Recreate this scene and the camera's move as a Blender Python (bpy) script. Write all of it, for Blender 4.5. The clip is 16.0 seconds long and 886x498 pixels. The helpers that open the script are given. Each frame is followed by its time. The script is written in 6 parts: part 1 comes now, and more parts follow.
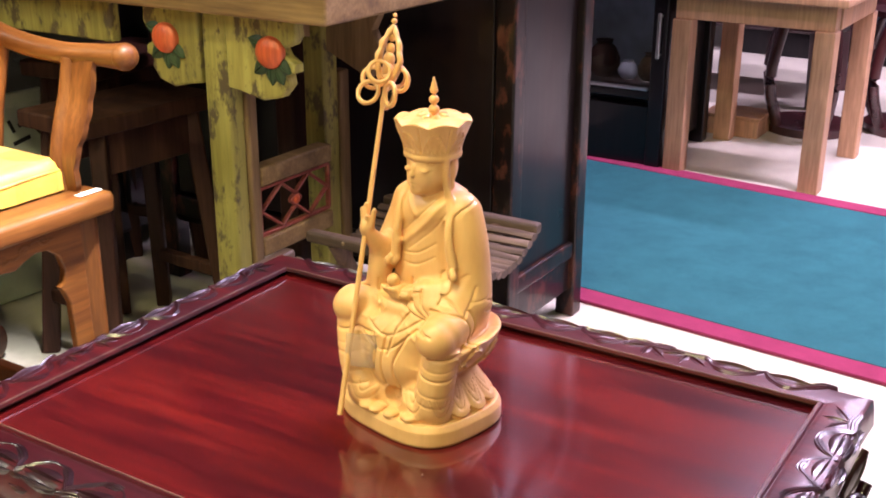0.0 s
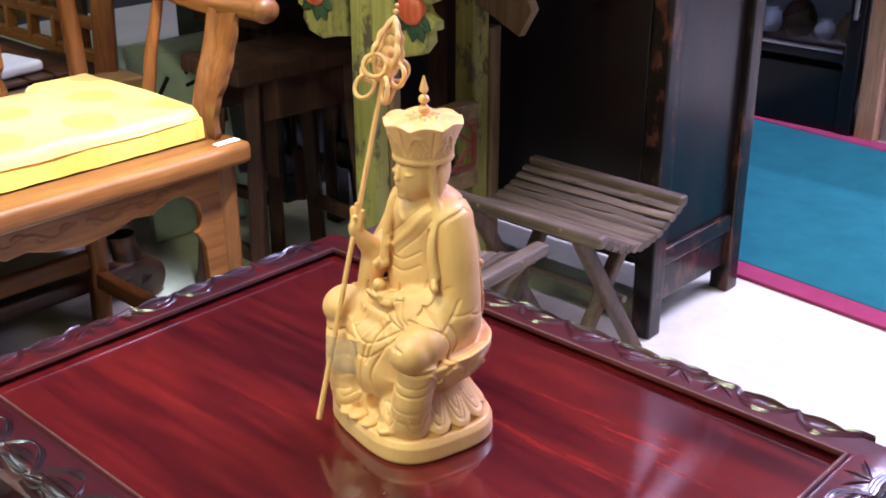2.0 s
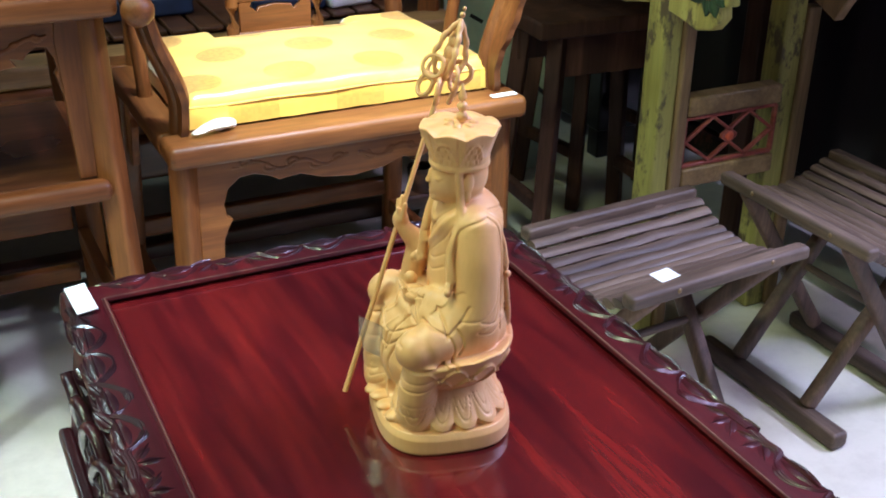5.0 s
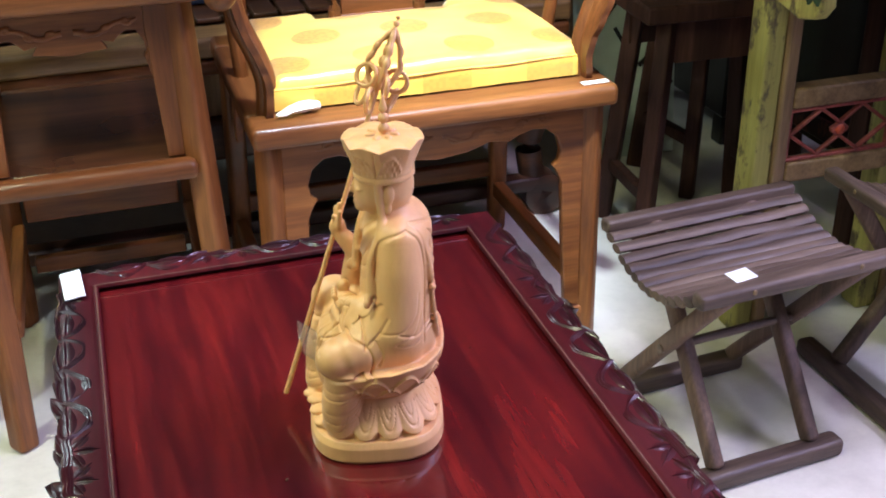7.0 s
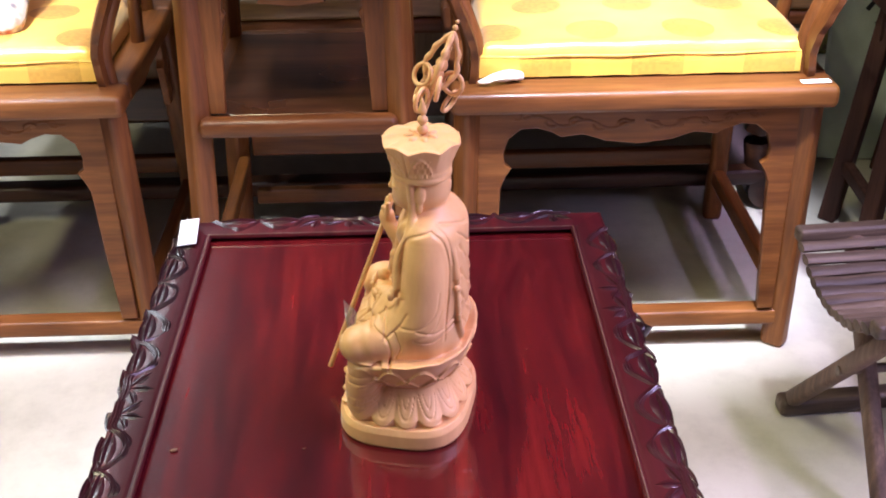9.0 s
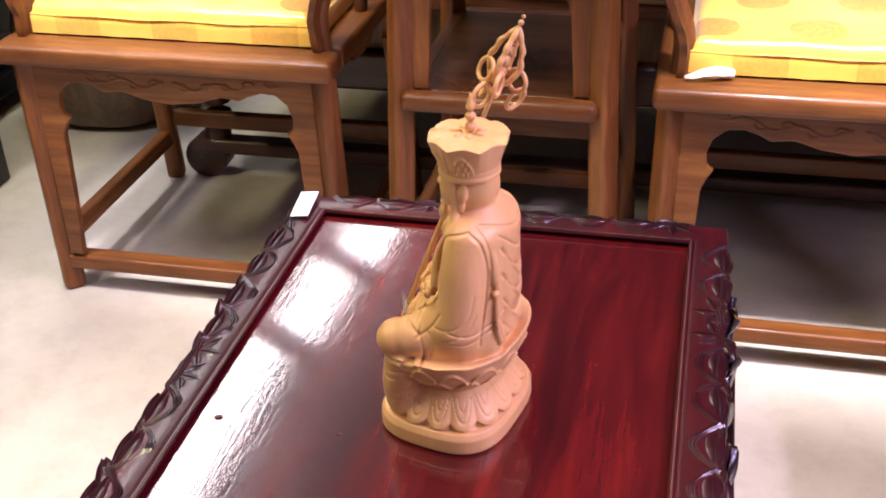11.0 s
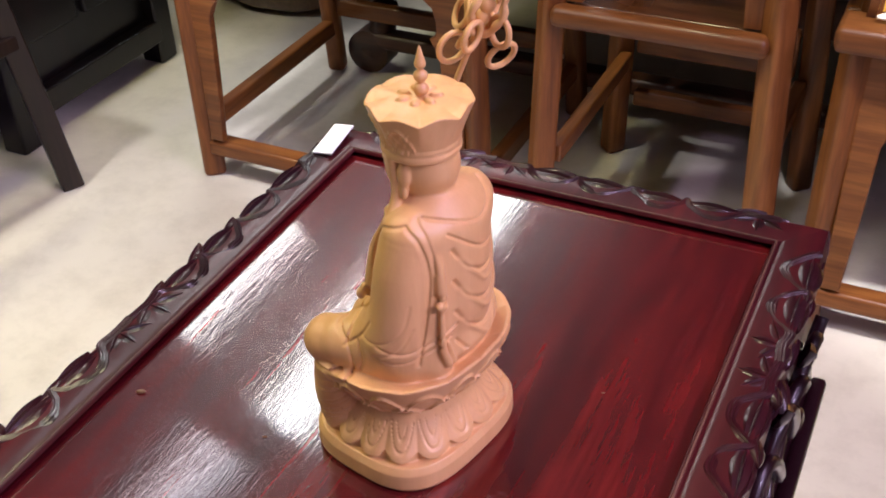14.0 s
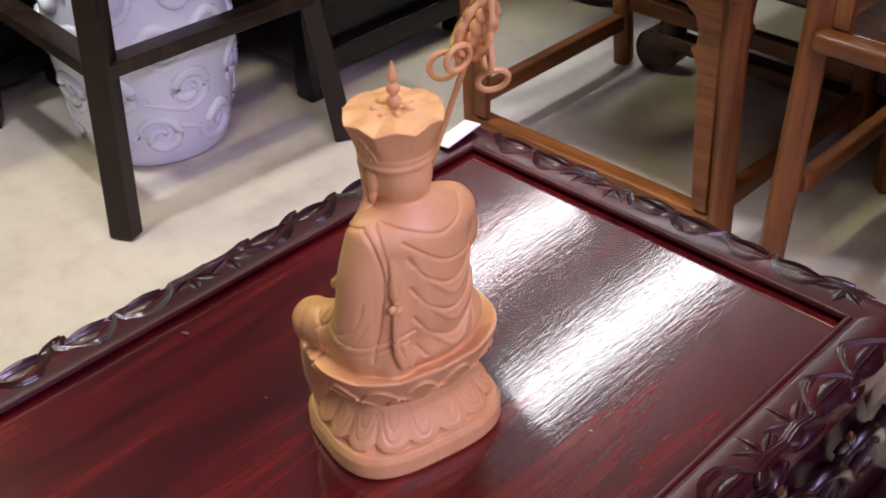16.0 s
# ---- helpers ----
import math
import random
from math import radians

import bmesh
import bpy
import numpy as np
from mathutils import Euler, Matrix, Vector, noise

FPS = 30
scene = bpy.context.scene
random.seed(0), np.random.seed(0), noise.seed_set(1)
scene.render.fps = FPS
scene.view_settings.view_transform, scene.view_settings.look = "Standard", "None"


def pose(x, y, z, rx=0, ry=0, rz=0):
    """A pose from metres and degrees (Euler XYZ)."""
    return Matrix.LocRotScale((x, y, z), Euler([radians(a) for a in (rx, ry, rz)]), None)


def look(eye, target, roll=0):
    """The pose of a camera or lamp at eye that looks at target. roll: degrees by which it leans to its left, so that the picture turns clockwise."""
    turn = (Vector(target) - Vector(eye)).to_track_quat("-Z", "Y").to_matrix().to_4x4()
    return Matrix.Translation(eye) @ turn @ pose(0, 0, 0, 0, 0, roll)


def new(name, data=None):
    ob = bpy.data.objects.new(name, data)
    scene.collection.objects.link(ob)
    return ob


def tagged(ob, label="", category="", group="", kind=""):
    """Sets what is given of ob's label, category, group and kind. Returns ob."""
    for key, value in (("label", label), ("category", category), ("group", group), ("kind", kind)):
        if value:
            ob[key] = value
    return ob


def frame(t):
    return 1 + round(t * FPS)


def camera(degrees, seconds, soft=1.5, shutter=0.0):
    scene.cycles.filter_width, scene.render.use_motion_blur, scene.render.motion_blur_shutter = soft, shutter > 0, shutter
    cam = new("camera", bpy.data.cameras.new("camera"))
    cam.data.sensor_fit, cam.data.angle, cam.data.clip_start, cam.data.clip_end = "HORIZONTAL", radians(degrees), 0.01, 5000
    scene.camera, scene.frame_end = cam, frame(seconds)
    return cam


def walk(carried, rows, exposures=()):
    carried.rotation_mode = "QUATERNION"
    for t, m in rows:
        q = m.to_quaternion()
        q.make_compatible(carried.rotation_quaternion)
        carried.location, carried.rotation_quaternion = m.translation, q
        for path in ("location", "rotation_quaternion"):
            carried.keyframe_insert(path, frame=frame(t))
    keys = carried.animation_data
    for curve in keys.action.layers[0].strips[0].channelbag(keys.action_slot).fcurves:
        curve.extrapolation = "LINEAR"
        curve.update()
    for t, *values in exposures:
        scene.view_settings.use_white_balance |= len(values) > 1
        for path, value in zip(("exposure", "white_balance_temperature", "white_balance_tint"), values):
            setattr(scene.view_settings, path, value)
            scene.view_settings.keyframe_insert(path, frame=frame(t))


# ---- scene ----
cam = camera(42.9, 16.0, soft=1.85)
PATH = [
    (0, (-0.497, -0.344, 1.027), (1.092, 0.65, 0.328), 0.2),
    (0.5, (-0.475, -0.36, 1.029), (1.042, 0.722, 0.302), 1.0),
    (1, (-0.456, -0.391, 1.045), (0.998, 0.77, 0.313), 0.7),
    (1.5, (-0.432, -0.413, 1.052), (0.964, 0.799, 0.289), -0.0),
    (2, (-0.387, -0.41, 1.047), (0.953, 0.845, 0.255), -0.2),
    (2.5, (-0.339, -0.407, 1.044), (0.939, 0.884, 0.208), 0.9),
    (3, (-0.302, -0.402, 1.049), (0.898, 0.944, 0.184), 0.6),
    (3.5, (-0.289, -0.409, 1.058), (0.853, 0.983, 0.186), 0.4),
    (4, (-0.273, -0.442, 1.065), (0.737, 1.042, 0.181), -0.7),
    (4.5, (-0.257, -0.484, 1.076), (0.625, 1.08, 0.195), 0.1),
    (7, (-0.11, -0.551, 1.099), (0.409, 1.141, 0.168), -1.1),
    (7.5, (-0.078, -0.548, 1.114), (0.299, 1.162, 0.147), -1.2),
    (8, (-0.062, -0.535, 1.11), (0.228, 1.187, 0.136), -0.8),
    (8.5, (-0.033, -0.54, 1.12), (0.15, 1.192, 0.137), -0.7),
    (9, (0.019, -0.57, 1.125), (0.066, 1.165, 0.132), -0.7),
    (9.5, (0.062, -0.583, 1.125), (-0.053, 1.159, 0.148), -1.4),
    (10, (0.094, -0.582, 1.128), (-0.154, 1.148, 0.154), -1.8),
    (12.5, (0.161, -0.419, 1.092), (-0.35, 1.146, -0.045), -1.4),
    (13, (0.166, -0.399, 1.079), (-0.349, 1.145, -0.082), -0.5),
    (13.5, (0.186, -0.383, 1.076), (-0.402, 1.147, -0.07), -1.1),
    (14, (0.209, -0.365, 1.085), (-0.525, 1.091, -0.072), -2.2),
    (14.5, (0.232, -0.353, 1.098), (-0.591, 1.051, -0.064), -2.1),
    (15, (0.264, -0.344, 1.1), (-0.697, 0.972, -0.06), -1.7),
    (15.5, (0.303, -0.32, 1.09), (-0.782, 0.892, -0.074), -2.4),
    (16, (0.335, -0.283, 1.098), (-0.848, 0.837, -0.063), -3.0),
]
# the film's exposure and white balance drift a little on the way
EXPOSE = [(0.0, 0.51, 5800, 14), (1.5, 0.40, 4950, 7), (2.5, 0.36, 4650, 1), (3.0, 0.36, 4700, -2), (4.0, 0.10, 4440, -6), (7.0, 0.04, 4700, 7), (9.0, 0.09, 4990, 22), (10.0, 0.06, 5350, 33), (12.5, -0.26, 5550, 24), (14.0, -0.36, 5400, 22), (15.0, -0.50, 5390, 24), (15.5, -0.38, 5380, 24), (16.0, -0.70, 5380, 25)]
walk(cam, [(t, look(eye, target, roll)) for t, eye, target, roll in PATH], EXPOSE)


# ---- world and light ----
world = bpy.data.worlds.new("world")
scene.world = world
world.use_nodes = True
world.node_tree.nodes["Background"].inputs[0].default_value = (0.9, 0.95, 1.0, 1)
world.node_tree.nodes["Background"].inputs[1].default_value = 0.0

CEIL = 2.78


def lamp(name, kind, energy, colour, m, **more):
    data = bpy.data.lights.new(name, kind)
    data.energy, data.color = energy, colour
    if kind == "AREA":
        data.shape, data.size, data.size_y = "RECTANGLE", more["size"], more["size_y"]
    if kind == "SPOT":
        data.spot_size, data.spot_blend, data.shadow_soft_size = radians(more["cone"]), 0.9, 0.06
    ob = new(name, data)
    ob.matrix_world = m
    return ob


# The first five follow glare on the tabletop; the other six are added, unseen.
TUBES = [(-1.37, 2.15, 0.105, 1.05), (-1.28, 3.02, 0.10, 0.46), (-1.21, 3.62, 0.10, 0.48), (-1.98, 2.26, 0.105, 0.72), (-1.50, 1.28, 0.10, 0.42), (0.95, 0.26, 0.13, 1.22), (2.5, -0.3, 0.13, 1.22), (2.6, -1.9, 0.13, 1.22),
         (-0.55, 0.22, 0.13, 1.22), (-2.4, -0.5, 0.13, 1.22), (4.3, -0.2, 0.13, 1.22)]
TUBE_W = [14, 6, 6, 9, 1.2, 24, 102, 38, 33, 50, 70]
WARM, COOL = (1.0, 0.95, 0.68), (1.0, 0.76, 0.98)
# Rose and yellow belong to added tubes that tint the statue's back and front.
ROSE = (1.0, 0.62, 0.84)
YELLOW = (1.0, 0.86, 0.34)
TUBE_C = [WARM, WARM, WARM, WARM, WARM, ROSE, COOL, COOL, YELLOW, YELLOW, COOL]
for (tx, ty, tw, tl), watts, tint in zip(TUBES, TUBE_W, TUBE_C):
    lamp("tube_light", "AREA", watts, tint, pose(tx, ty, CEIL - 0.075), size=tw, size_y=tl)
# Two spots out of view on the cushions; the third, added, brightens the floor.
SPOTS = [((0.38, 0.10), (0.42, 1.10, 0.56), 860, 20.5), ((-0.95, 0.29), (-0.76, 1.20, 0.52), 620, 18), ((-1.28, 0.15), (-0.95, 0.45, 0), 190, 62)]
for (sx, sy), aim, watts, cone in SPOTS:
    lamp("spot_light", "SPOT", watts, (1.0, 0.93, 0.80), look((sx, sy, CEIL - 0.10), aim), cone=cone)


# ---- materials ----
def nodes_of(name, rough=0.5, metal=0.0, coat=0.0, coat_rough=0.05, spec=0.5):
    m = bpy.data.materials.new(name)
    m.use_nodes = True
    nt = m.node_tree
    b = nt.nodes["Principled BSDF"]
    b.inputs["Roughness"].default_value = rough
    b.inputs["Metallic"].default_value = metal
    b.inputs["Coat Weight"].default_value = coat
    b.inputs["Coat Roughness"].default_value = coat_rough
    b.inputs["Specular IOR Level"].default_value = spec
    return m, nt, b


def ramp(nt, stops):
    r = nt.nodes.new("ShaderNodeValToRGB")
    e = r.color_ramp.elements
    e[0].position, e[0].color = stops[0][0], (*stops[0][1], 1)
    e[1].position, e[1].color = stops[-1][0], (*stops[-1][1], 1)
    for p, c in stops[1:-1]:
        x = e.new(p)
        x.color = (*c, 1)
    return r


def coords(nt, scale, kind="Object"):
    t = nt.nodes.new("ShaderNodeTexCoord")
    mp = nt.nodes.new("ShaderNodeMapping")
    mp.inputs["Scale"].default_value = scale
    nt.links.new(t.outputs[kind], mp.inputs[0])
    return mp.outputs[0]


def noise_tex(nt, vec, scale, detail=4.0, rough=0.55, distort=0.0):
    n = nt.nodes.new("ShaderNodeTexNoise")
    n.inputs["Scale"].default_value, n.inputs["Detail"].default_value = scale, detail
    n.inputs["Roughness"].default_value, n.inputs["Distortion"].default_value = rough, distort
    nt.links.new(vec, n.inputs["Vector"])
    return n.outputs[0]


def bump(nt, b, height, strength, dist=0.001, coat=False):
    n = nt.nodes.new("ShaderNodeBump")
    n.inputs["Strength"].default_value, n.inputs["Distance"].default_value = strength, dist
    nt.links.new(height, n.inputs["Height"])
    nt.links.new(n.outputs[0], b.inputs["Normal"])
    if coat:
        nt.links.new(n.outputs[0], b.inputs["Coat Normal"])


def mixed(nt, fac, a, b, blend="MIX"):
    n = nt.nodes.new("ShaderNodeMix")
    n.data_type, n.blend_type = "RGBA", blend
    for v, i in ((fac, 0), (a, 6), (b, 7)):
        if isinstance(v, (int, float)):
            n.inputs[i].default_value = v
        elif isinstance(v, tuple):
            n.inputs[i].default_value = (*v, 1)
        else:
            nt.links.new(v, n.inputs[i])
    return n.outputs[2]


def scalar(nt, op, a, b=0.0):
    n = nt.nodes.new("ShaderNodeMath")
    n.operation = op
    for v, i in ((a, 0), (b, 1)):
        if isinstance(v, (int, float)):
            n.inputs[i].default_value = v
        else:
            nt.links.new(v, n.inputs[i])
    return n.outputs[0]


def wood(name, dark, mid, light, axis="z", rough=0.35, coat=0.3, grain=1.0, bumps=0.15, wear=None, coat_rough=0.12, lump=0.0):
    """Wood with long grain along one axis, streaks, pores and a soft large variation."""
    m, nt, b = nodes_of(name, rough, coat=coat, coat_rough=coat_rough)
    st = {"x": (0.07, 1, 1), "y": (1, 0.07, 1), "z": (1, 1, 0.07)}[axis]
    v = coords(nt, st)
    big = noise_tex(nt, v, 22 * grain, 5, 0.6, 0.6)
    fine = noise_tex(nt, v, 160 * grain, 4, 0.6)
    r = ramp(nt, [(0.28, dark), (0.5, mid), (0.74, light)])
    nt.links.new(big, r.inputs[0])
    fr = ramp(nt, [(0.35, (0.62, 0.6, 0.58)), (0.62, (1, 1, 1))])
    nt.links.new(fine, fr.inputs[0])
    col = mixed(nt, 0.75, r.outputs[0], fr.outputs[0], "MULTIPLY")
    blotch = noise_tex(nt, coords(nt, (1, 1, 1)), 6.0, 3)
    br = ramp(nt, [(0.3, (0.72, 0.7, 0.7)), (0.7, (1.12, 1.1, 1.08))])
    nt.links.new(blotch, br.inputs[0])
    col = mixed(nt, 0.8, col, br.outputs[0], "MULTIPLY")
    info = nt.nodes.new("ShaderNodeObjectInfo")
    ir = ramp(nt, [(0.0, (0.78, 0.77, 0.76)), (1.0, (1.16, 1.15, 1.14))])
    nt.links.new(info.outputs["Random"], ir.inputs[0])
    col = mixed(nt, 0.8, col, ir.outputs[0], "MULTIPLY")
    if wear:
        w = noise_tex(nt, coords(nt, (1, 1, 0.5)), 28, 6, 0.7)
        wr = ramp(nt, [(0.52, (0, 0, 0)), (0.60, (1, 1, 1))])
        nt.links.new(w, wr.inputs[0])
        col = mixed(nt, wr.outputs[0], col, wear)
    nt.links.new(col, b.inputs["Base Color"])
    rr = ramp(nt, [(0.3, (rough * 0.8,) * 3), (0.7, (min(1, rough * 1.25),) * 3)])
    nt.links.new(blotch, rr.inputs[0])
    nt.links.new(rr.outputs[0], b.inputs["Roughness"])
    if lump:
        hill = noise_tex(nt, coords(nt, (1, 1, 1)), 110, 4, 0.6)
        bump(nt, b, mixed(nt, 0.75, fine, hill), lump, 0.002, coat=True)
    else:
        bump(nt, b, fine, bumps, 0.0008)
    return m


def rosewood_panel():
    """Red lacquered boards with dark streaks along y and brush ripples in the lacquer."""
    m, nt, b = nodes_of("lacquered_rosewood", 0.24, coat=1.0, coat_rough=0.10, spec=0.32)
    v = coords(nt, (1, 0.09, 1))
    big, fine = noise_tex(nt, v, 34, 5, 0.56, 1.0), noise_tex(nt, v, 240, 4, 0.6)
    r = ramp(nt, [(0.27, (0.034, 0.0026, 0.0056)), (0.48, (0.078, 0.0048, 0.0076)), (0.72, (0.165, 0.0115, 0.0100))])
    nt.links.new(big, r.inputs[0])
    fr = ramp(nt, [(0.35, (0.66, 0.62, 0.62)), (0.62, (1, 1, 1))])
    nt.links.new(fine, fr.inputs[0])
    blotch = noise_tex(nt, coords(nt, (1, 0.30, 1)), 15.0, 4)
    br = ramp(nt, [(0.30, (0.50, 0.54, 0.72)), (0.70, (1.30, 1.22, 1.05))])
    nt.links.new(blotch, br.inputs[0])
    col = mixed(nt, 0.9, mixed(nt, 0.8, r.outputs[0], fr.outputs[0], "MULTIPLY"), br.outputs[0], "MULTIPLY")
    nt.links.new(col, b.inputs["Base Color"])
    ripple = noise_tex(nt, coords(nt, (1, 0.14, 1)), 420, 4, 0.65, 0.2)
    cr = ramp(nt, [(0.38, (0.014,) * 3), (0.66, (0.05,) * 3)])
    nt.links.new(noise_tex(nt, coords(nt, (1, 0.16, 1)), 260, 5, 0.7), cr.inputs[0])
    nt.links.new(cr.outputs[0], b.inputs["Coat Roughness"])
    b.inputs["Coat IOR"].default_value = 1.58
    bump(nt, b, ripple, 0.13, 0.0004, coat=True)
    bump(nt, b, ripple, 0.20, 0.0005)
    return m


M_ROSE = rosewood_panel()
M_RIM = wood("carved_rosewood", (0.022, 0.0020, 0.0045), (0.052, 0.0036, 0.0075), (0.105, 0.0080, 0.0095), "y", 0.42, 0.4, 1.0, 0.25, coat_rough=0.17, lump=0.14)
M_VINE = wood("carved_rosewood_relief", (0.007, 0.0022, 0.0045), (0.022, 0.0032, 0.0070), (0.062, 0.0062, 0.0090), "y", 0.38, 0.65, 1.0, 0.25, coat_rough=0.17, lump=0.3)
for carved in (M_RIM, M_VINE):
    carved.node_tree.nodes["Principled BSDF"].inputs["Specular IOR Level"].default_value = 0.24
M_WORN = wood("worn_rosewood_arris", (0.05, 0.016, 0.012), (0.10, 0.04, 0.028), (0.18, 0.09, 0.06), "y", 0.5, 0.2)
M_HUA_Z = wood("brown_hardwood", (0.105, 0.0330, 0.0070), (0.185, 0.065, 0.0125), (0.300, 0.122, 0.0265), "z", 0.44, 0.12)
M_HUA_X = wood("brown_hardwood_rail", (0.105, 0.0330, 0.0070), (0.185, 0.065, 0.0125), (0.300, 0.122, 0.0265), "x", 0.44, 0.12)
M_HUA_Y = wood("brown_hardwood_side_rail", (0.105, 0.0330, 0.0070), (0.185, 0.065, 0.0125), (0.300, 0.122, 0.0265), "y", 0.44, 0.12)
M_SHELF = wood("polished_hardwood_shelf", (0.050, 0.017, 0.005), (0.125, 0.045, 0.0115), (0.21, 0.090, 0.026), "x", 0.30, 0.9, coat_rough=0.10)
for hard in (M_HUA_X, M_HUA_Y, M_HUA_Z):
    hard.node_tree.nodes["Principled BSDF"].inputs["Specular IOR Level"].default_value = 0.30
M_GOLD = wood("golden_hardwood_edge", (0.16, 0.085, 0.024), (0.29, 0.170, 0.052), (0.40, 0.25, 0.085), "x", 0.40, 0.2)
M_BED = wood("dark_hardwood_rail", (0.018, 0.006, 0.003), (0.060, 0.022, 0.008), (0.120, 0.050, 0.018), "x", 0.44, 0.1)
M_DARKWOOD = wood("dark_walnut", (0.010, 0.006, 0.004), (0.022, 0.013, 0.009), (0.042, 0.026, 0.016), "z", 0.4, 0.2)
M_OLDBROWN = wood("old_brown_wood", (0.022, 0.009, 0.006), (0.052, 0.022, 0.014), (0.105, 0.046, 0.028), "z", 0.6, 0.0, 1.0, 0.4)
M_STOOL = wood("weathered_stick_wood", (0.034, 0.020, 0.013), (0.100, 0.066, 0.044), (0.225, 0.160, 0.112), "x", 0.55, 0.0, 1.6, 0.6, lump=0.6)
M_STOOL_Z = wood("weathered_stick_leg", (0.05, 0.028, 0.018), (0.12, 0.07, 0.045), (0.20, 0.13, 0.085), "z", 0.62, 0.0, 1.4, 0.6, lump=0.35)
M_GREEN = wood("worn_yellow_green_paint", (0.20, 0.18, 0.035), (0.34, 0.31, 0.07), (0.46, 0.42, 0.12), "z", 0.6, 0.0, 0.7, 0.5, wear=(0.075, 0.055, 0.025))
M_RAWPOST = wood("bare_aged_post", (0.10, 0.06, 0.026), (0.20, 0.125, 0.055), (0.30, 0.20, 0.10), "z", 0.65, 0.0, 1.0, 0.5)
M_RAWRAIL = wood("bare_aged_rail", (0.12, 0.07, 0.025), (0.24, 0.15, 0.055), (0.34, 0.23, 0.10), "x", 0.65, 0.0, 1.0, 0.5)
M_REDPAINT = wood("worn_red_paint", (0.12, 0.02, 0.01), (0.26, 0.05, 0.03), (0.38, 0.13, 0.08), "x", 0.6, 0.0, 1.0, 0.4)
M_PUMPKIN = wood("orange_red_paint", (0.42, 0.05, 0.015), (0.62, 0.11, 0.03), (0.72, 0.22, 0.09), "z", 0.5, 0.1, 1.0, 0.3)
M_LEAFPAINT = wood("dark_green_paint", (0.012, 0.03, 0.012), (0.025, 0.055, 0.02), (0.05, 0.09, 0.03), "z", 0.6, 0.0, 1.0, 0.3)
M_BLACK = wood("black_lacquer", (0.0030, 0.0026, 0.0036), (0.0060, 0.0045, 0.0056), (0.015, 0.0075, 0.0062), "z", 0.34, 0.32, 0.5, 0.2, coat_rough=0.16)
M_BLACKEDGE = wood("worn_black_lacquer_edge", (0.003, 0.002, 0.0022), (0.007, 0.004, 0.004), (0.018, 0.008, 0.006), "z", 0.36, 0.3, 0.6, 0.3, wear=(0.060, 0.020, 0.012))
for dull in (M_BLACK, M_BLACKEDGE, M_OLDBROWN, M_DARKWOOD):
    dull.node_tree.nodes["Principled BSDF"].inputs["Specular IOR Level"].default_value = 0.22
M_PALE = wood("pale_pine", (0.50, 0.28, 0.15), (0.55, 0.32, 0.175), (0.60, 0.36, 0.20), "z", 0.55, 0.05, 0.8, 0.2)
M_DARKRED = wood("dark_red_lacquer", (0.02, 0.004, 0.006), (0.045, 0.008, 0.010), (0.075, 0.014, 0.016), "z", 0.3, 0.5)


def boxwood():
    m, nt, b = nodes_of("carved_boxwood", 0.42, coat=0.12, coat_rough=0.3)
    v = coords(nt, (1, 1, 0.16))
    g = noise_tex(nt, v, 90, 5, 0.6, 0.4)
    r = ramp(nt, [(0.3, (0.70, 0.405, 0.155)), (0.55, (0.745, 0.445, 0.178)), (0.75, (0.78, 0.475, 0.202))])
    nt.links.new(g, r.inputs[0])
    f = noise_tex(nt, coords(nt, (1, 1, 0.08)), 600, 3, 0.6)
    fr = ramp(nt, [(0.3, (0.965, 0.96, 0.95)), (0.6, (1, 1, 1))])
    nt.links.new(f, fr.inputs[0])
    big = noise_tex(nt, coords(nt, (1, 1, 1)), 18, 2)
    bg = ramp(nt, [(0.35, (0.96, 0.94, 0.92)), (0.65, (1.03, 1.02, 1.0))])
    nt.links.new(big, bg.inputs[0])
    col = mixed(nt, 1.0, mixed(nt, 1.0, r.outputs[0], fr.outputs[0], "MULTIPLY"), bg.outputs[0], "MULTIPLY")
    nt.links.new(col, b.inputs["Base Color"])
    b.inputs["Subsurface Weight"].default_value = 0.06
    b.inputs["Subsurface Radius"].default_value = (0.004, 0.002, 0.001)
    bump(nt, b, f, 0.07, 0.0003)
    return m


M_BOX = boxwood()


def plain(name, colour, rough=0.5, spread=0.15, scale=40, coat=0.0, metal=0.0, bumps=0.1):
    m, nt, b = nodes_of(name, rough, metal, coat)
    n = noise_tex(nt, coords(nt, (1, 1, 1)), scale, 5)
    lo, hi = tuple(c * (1 - spread) for c in colour), tuple(min(1, c * (1 + spread)) for c in colour)
    r = ramp(nt, [(0.3, lo), (0.7, hi)])
    nt.links.new(n, r.inputs[0])
    nt.links.new(r.outputs[0], b.inputs["Base Color"])
    bump(nt, b, n, bumps, 0.0008)
    return m


M_PAPER = plain("white_paper", (0.86, 0.86, 0.85), 0.7, 0.03)
M_CLOTH = plain("cream_cotton", (0.72, 0.66, 0.50), 0.8, 0.08)
M_PORCELAIN = plain("white_glazed_porcelain", (0.70, 0.74, 0.87), 0.22, 0.04, 12, 0.6)
M_STEEL = plain("brushed_steel", (0.55, 0.55, 0.56), 0.3, 0.1, 60, metal=1.0)
M_WALL = plain("dark_brown_wall", (0.016, 0.012, 0.010), 0.8, 0.25, 5)
M_WALLPALE = plain("dull_plaster_wall", (0.12, 0.115, 0.11), 0.85, 0.06, 4)
M_CEIL = plain("grey_ceiling", (0.165, 0.165, 0.158), 0.9, 0.05, 4)
# Grey-blue reflections in the glass doors are put into this lining's colour.
M_CASEBACK = plain("glass_reflection_lining", (0.34, 0.40, 0.47), 0.6, 0.35, 9)
